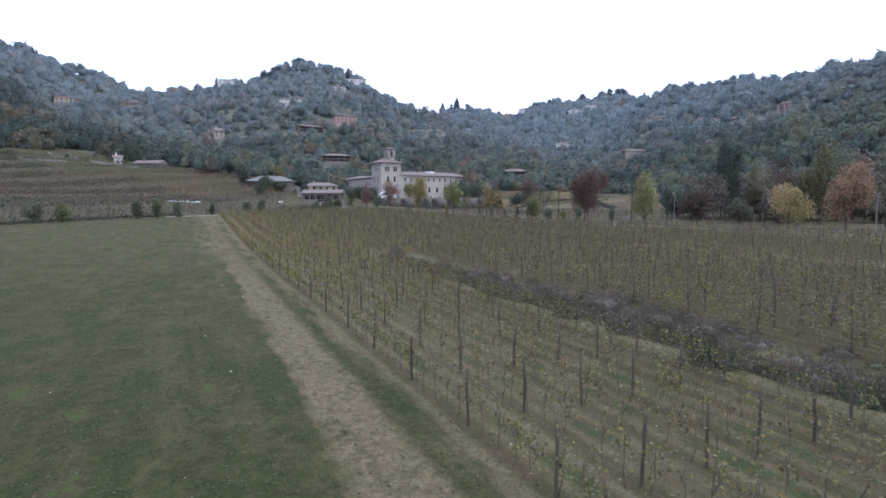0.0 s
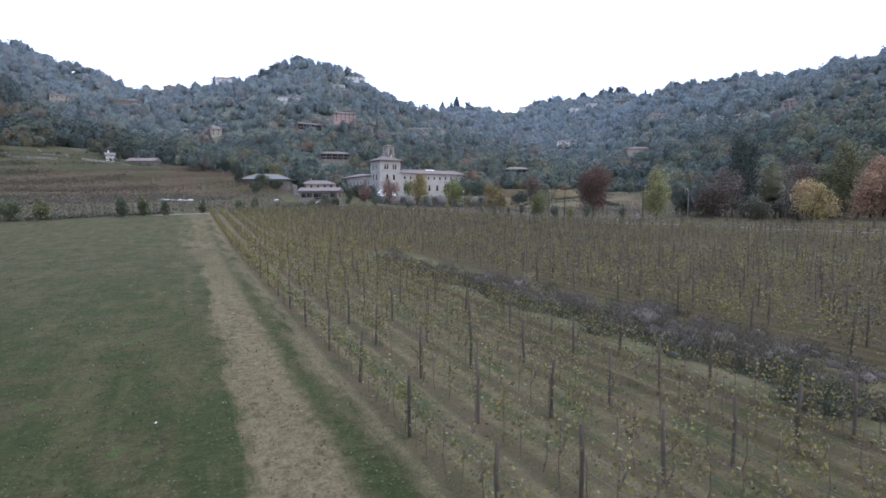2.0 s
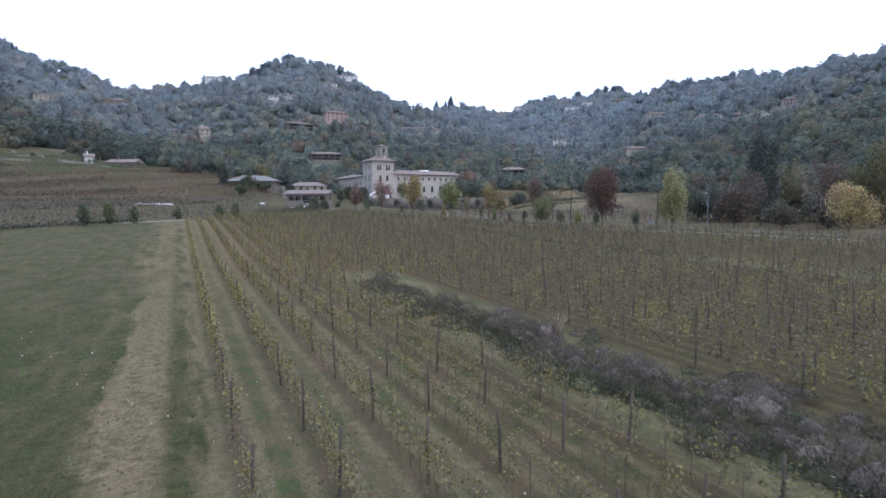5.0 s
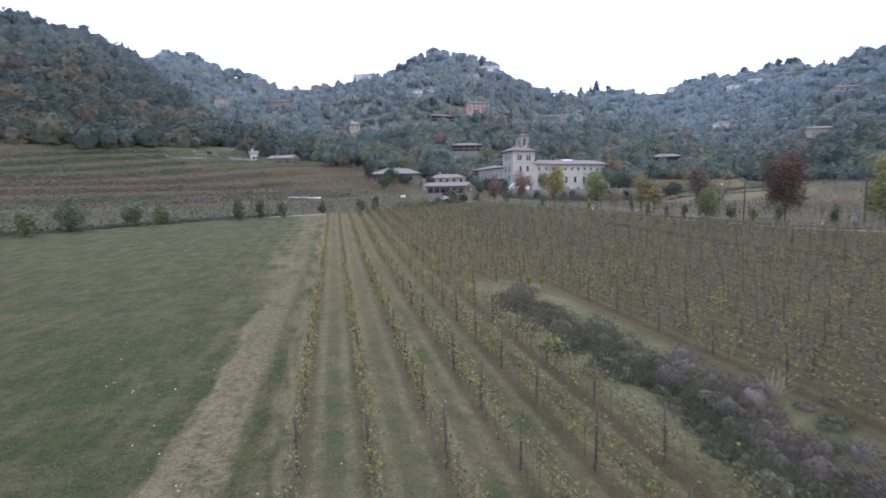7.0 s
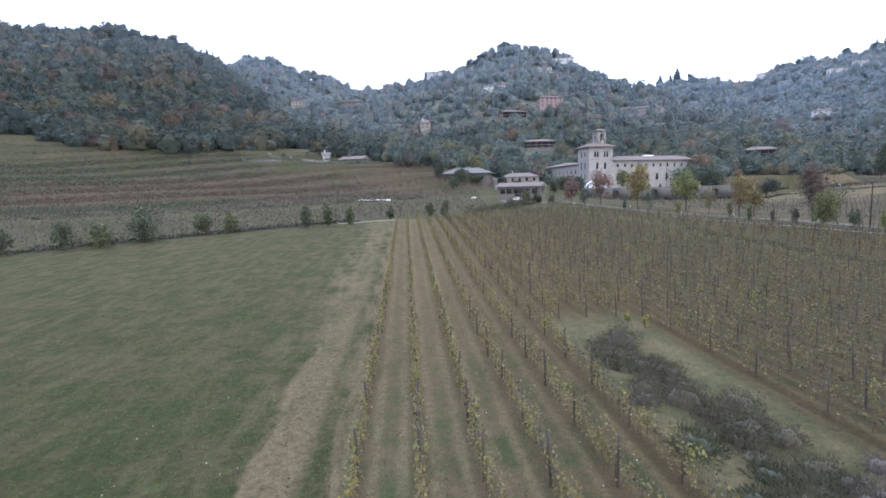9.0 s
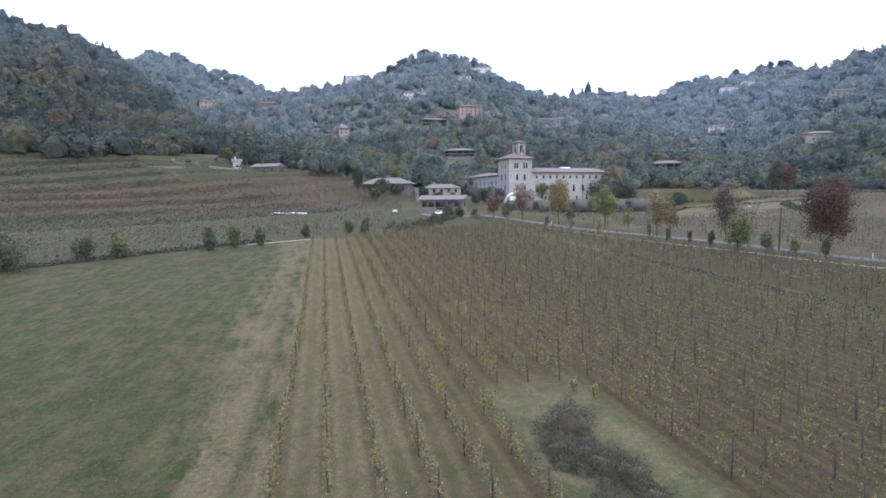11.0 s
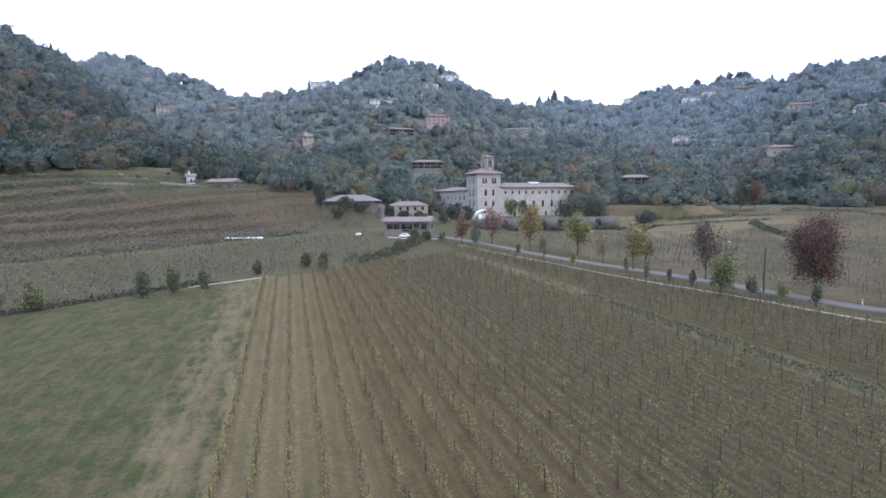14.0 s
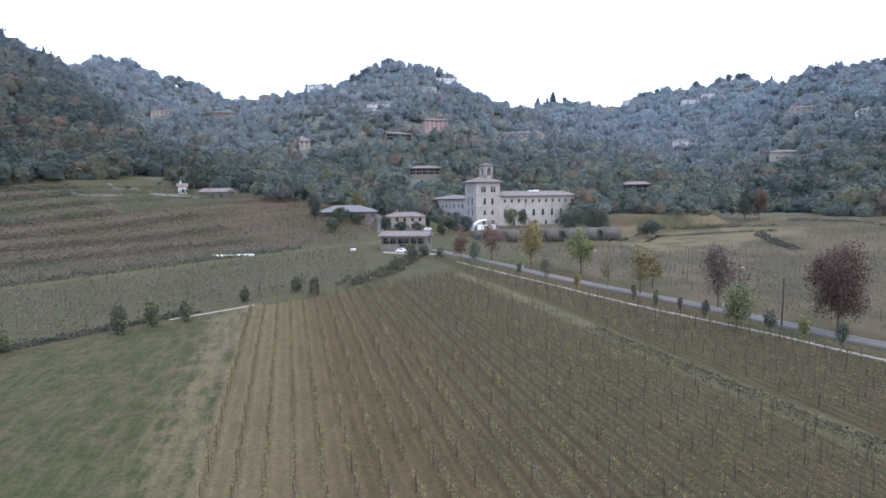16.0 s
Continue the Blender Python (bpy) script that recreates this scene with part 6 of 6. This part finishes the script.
def wood_pole(x, y, h, label="old wooden utility pole", arm=True):
    t = thing("utility_pole", label, "utility pole")
    t.matrix_world = pose(x, y, floor_z(x, y), 0, 1, 20)
    v, f = tube([(0, 0, -0.4), (0, 0, h / 2), (0, 0, h)], [0.15, 0.13, 0.10], 8)
    link("pole", mesh_of("pole", v, f, M_POST), t)
    if arm:
        v, f = joined([box(-0.7, 0.7, -0.05, 0.05, h - 0.5, h - 0.38)])
        link("crossarm", mesh_of("crossarm", v, f, M_POST), t)
        for s in (-0.6, 0.0, 0.6):
            v, f = tube([(s, 0, h - 0.38), (s, 0, h - 0.2)], [0.04, 0.035], 6)
            link("insulator", mesh_of("insulator", v, f, M_WHITE), t)
    return t


wood_pole(93.5, 112.0, 9.0)
wood_pole(107.0, 86.0, 7.0, arm=False)
wood_pole(86.9, 133.5, 8.2, arm=False)

# a row of white wrapped bales on the terrace
for k in range(6):
    b = thing("wrapped_bale", "white plastic-wrapped bale lying on the terrace edge", "bale", "white bales on the terrace")
    v, f = tube([(-0.85, 0, 0.36), (-0.8, 0, 0.36), (0.8, 0, 0.36), (0.85, 0, 0.36)], [0.25, 0.36, 0.36, 0.25], 12)
    link("wrap", mesh_of("wrap", v, f, M_WHITE), b, smooth_faces=True)
    bx, by = -14.0 + 1.95 * k, 237.0 + 0.4 * k
    b.matrix_world = pose(bx, by, floor_z(bx, by), 0, 0, 10)


def car(x, y, yaw, mat, label):
    t = thing("parked_car", label, "car")
    t.matrix_world = pose(x, y, floor_z(x, y) + 0.1, 0, 0, yaw)
    bm = bmesh.new()
    prof = [(-2.0, 0.35), (-2.05, 0.8), (-1.9, 0.95), (-1.5, 1.0), (-1.1, 1.45), (0.6, 1.5), (1.25, 1.0), (1.95, 0.85), (2.05, 0.6), (2.0, 0.35)]
    left = [bm.verts.new((px, -0.82 if pz < 1.1 else -0.65, pz)) for px, pz in prof]
    rightv = [bm.verts.new((px, 0.82 if pz < 1.1 else 0.65, pz)) for px, pz in prof]
    bm.faces.new(left)
    bm.faces.new(rightv[::-1])
    for k in range(len(prof)):
        bm.faces.new((left[k - 1], left[k], rightv[k], rightv[k - 1])[::-1])
    bmesh.ops.bevel(bm, geom=bm.edges[:], offset=0.06, segments=2, affect="EDGES")
    me = bpy.data.meshes.new("body")
    bm.to_mesh(me)
    bm.free()
    me.materials.append(mat)
    link("body", me, t)
    for nm, (x0, x1, z0, z1) in (("side_window", (-1.0, 0.5, 1.02, 1.38)),):
        for s in (-0.79, 0.74):
            v, f = joined([box(x0, x1, s, s + 0.05, z0, z1)])
            link(nm, mesh_of(nm, v, f, M_GLASS), t)
    for wx in (-1.3, 1.25):
        for wy in (-0.78, 0.78):
            v, f = tube([(wx, wy - 0.1, 0.3), (wx, wy - 0.09, 0.3), (wx, wy + 0.09, 0.3), (wx, wy + 0.1, 0.3)], [0.15, 0.31, 0.31, 0.15], 14)
            link("wheel", mesh_of("wheel", v, f, M_TYRE), t)
    return t


car(44.0, 244.3, -20, M_CARPAINT, "white hatchback parked in front of the shed")
car(66.0, 296.0, 20, M_CARPAINT, "white van parked by the farmhouse")

# grass tufts through the meadow and between the vines
r_ = np.random.default_rng(5)
n = 34000
x, y = r_.uniform(-30, 13, n), 12 + 80 * r_.random(n) ** 1.2
c = np.stack([x, y, height(x, y) + 0.04], 1)
green = np.array([(0.045, 0.068, 0.026), (0.058, 0.082, 0.033), (0.07, 0.082, 0.036), (0.085, 0.085, 0.045)])
pick = green[r_.integers(0, 4, n)]
v, f = leaves(c, 0.075, np.tile((0.0, 0.0, 1.0), (n, 1)), 0.45, r_)
tagged(link("grass_tufts", mesh_of("grass_tufts", v, f, M_LEAF, tint=np.repeat(pick, 4, 0))), "short grass tufts in the meadow and vineyard", "grass", kind="stuff")

# white umbels scattered in the grass between the rows
r_ = np.random.default_rng(15)
n = 260
x, y = r_.uniform(-14, 11, n), r_.uniform(16, 70, n)
keep = np.array([noise.noise(Vector((a / 5.0, b / 5.0, 4.0))) > 0.0 for a, b in zip(x, y)])
x, y = x[keep], y[keep]
c = np.stack([x, y, height(x, y) + r_.uniform(0.08, 0.3, len(x))], 1)
v, f = leaves(c, 0.07, np.tile((0.0, 0.0, 1.0), (len(x), 1)), 0.3, r_)
tagged(link("white_flowers", mesh_of("white_flowers", v, f, M_LEAF, tint=np.full((len(v), 3), 0.55))), "small white wildflowers in the grass", "flowers", kind="stuff")
# hedged banks in the fields beyond the road
for k, (line, wide, tall, cnt) in enumerate((([(160, 322), (178, 314), (194, 290), (210, 270)], 1.4, 1.6, 2200), ([(165, 287), (187, 292), (200, 275), (214, 255)], 1.6, 1.3, 1800), ([(156, 266), (172, 279), (190, 262), (205, 246)], 1.2, 0.9, 1400), ([(228, 262), (240, 240), (246, 215), (248, 190)], 2.0, 1.8, 2200), ([(196, 247), (186, 228), (180, 214)], 2.2, 1.6, 1800))):
    scrub("field_hedge", "dark hedge along a field bank", line, wide, tall, cnt, HEDGE, 0.4, 60 + k)

# plants along the foot of the retaining wall
r_ = np.random.default_rng(61)
grove("wall_bushes", "bushes growing along the retaining wall", [(86 + 66 * t + r_.normal(0, 0.8), 286 - 8 * t - abs(r_.normal(0, 2.0)) - 1.5) for t in r_.random(24)], 62, (0.6, 1.7))

# road markers, a meter cabinet and a sign board
for k, (mx, my) in enumerate(((94.6, 121.5), (88.2, 148.0), (83.4, 170.0), (79.2, 188.0), (74.0, 211.0))):
    t = thing("road_marker", "white roadside marker post", "marker post", "marker posts along the road")
    t.matrix_world = pose(mx, my, floor_z(mx, my), 0, 0, 10)
    v, f = joined([box(-0.06, 0.06, -0.05, 0.05, -0.2, 0.95)])
    v[4:, 2] -= (v[4:, 0] > 0) * 0.05
    link("post", mesh_of("post", v, f, M_WHITE), t)
    v, f = joined([box(-0.062, 0.062, -0.052, 0.052, 0.68, 0.82)])
    link("band", mesh_of("band", v, f, M_TYRE), t, "black band")
cab = thing("meter_cabinet", "pale grey meter cabinet beside the road", "cabinet")
cab.matrix_world = pose(97.4, 117.5, floor_z(97.4, 117.5), 0, 0, 50)
v, f = joined([box(-0.7, 0.7, -0.35, 0.35, -0.1, 1.75), box(-0.78, 0.78, -0.42, 0.42, 1.75, 1.85)])
link("body", mesh_of("body", v, f, M_METAL), cab)
v, f = joined([box(-0.6, 0.6, -0.38, -0.35, 0.15, 1.65)])
link("door", mesh_of("door", v, f, M_WHITE), cab)
board = thing("sign_board", "small white sign board on two posts", "sign")
board.matrix_world = pose(27.5, 243.5, floor_z(27.5, 243.5), 0, 0, -10)
v, f = joined([box(-0.9, 0.9, -0.03, 0.03, 0.7, 1.5)])
link("panel", mesh_of("panel", v, f, M_WHITE), board)
for sx in (-0.7, 0.7):
    v, f = tube([(sx, 0.06, -0.2), (sx, 0.06, 1.4)], [0.04, 0.04], 6)
    link("post", mesh_of("post", v, f, M_POST), board)
# overhead cable between the poles
cable_a, cable_b = np.array([93.5, 112.0, floor_z(93.5, 112) + 8.7]), np.array([107.0, 86.0, floor_z(107, 86) + 6.9])
pts = [cable_a + (cable_b - cable_a) * t - np.array([0, 0, 1.4 * t * (1 - t)]) for t in np.linspace(0, 1, 14)]
v, f = tube(pts, [0.02] * 14, 4)
tagged(link("overhead_cable", mesh_of("overhead_cable", v, f, M_TYRE)), "black overhead cable sagging between two poles", "cable")
# two bright yellow young vines past the ditch
for k, (vx, vy) in enumerate(((19.0, 79.0), (19.8, 77.6))):
    put("yellow_sapling", vx, vy, 1.1, 0.34, [(0.27, 0.26, 0.07), (0.23, 0.23, 0.07)], "bright yellow sapling at a row's end", 200 + k, 0.12, 110, 0.02, 0.2, category="sapling")
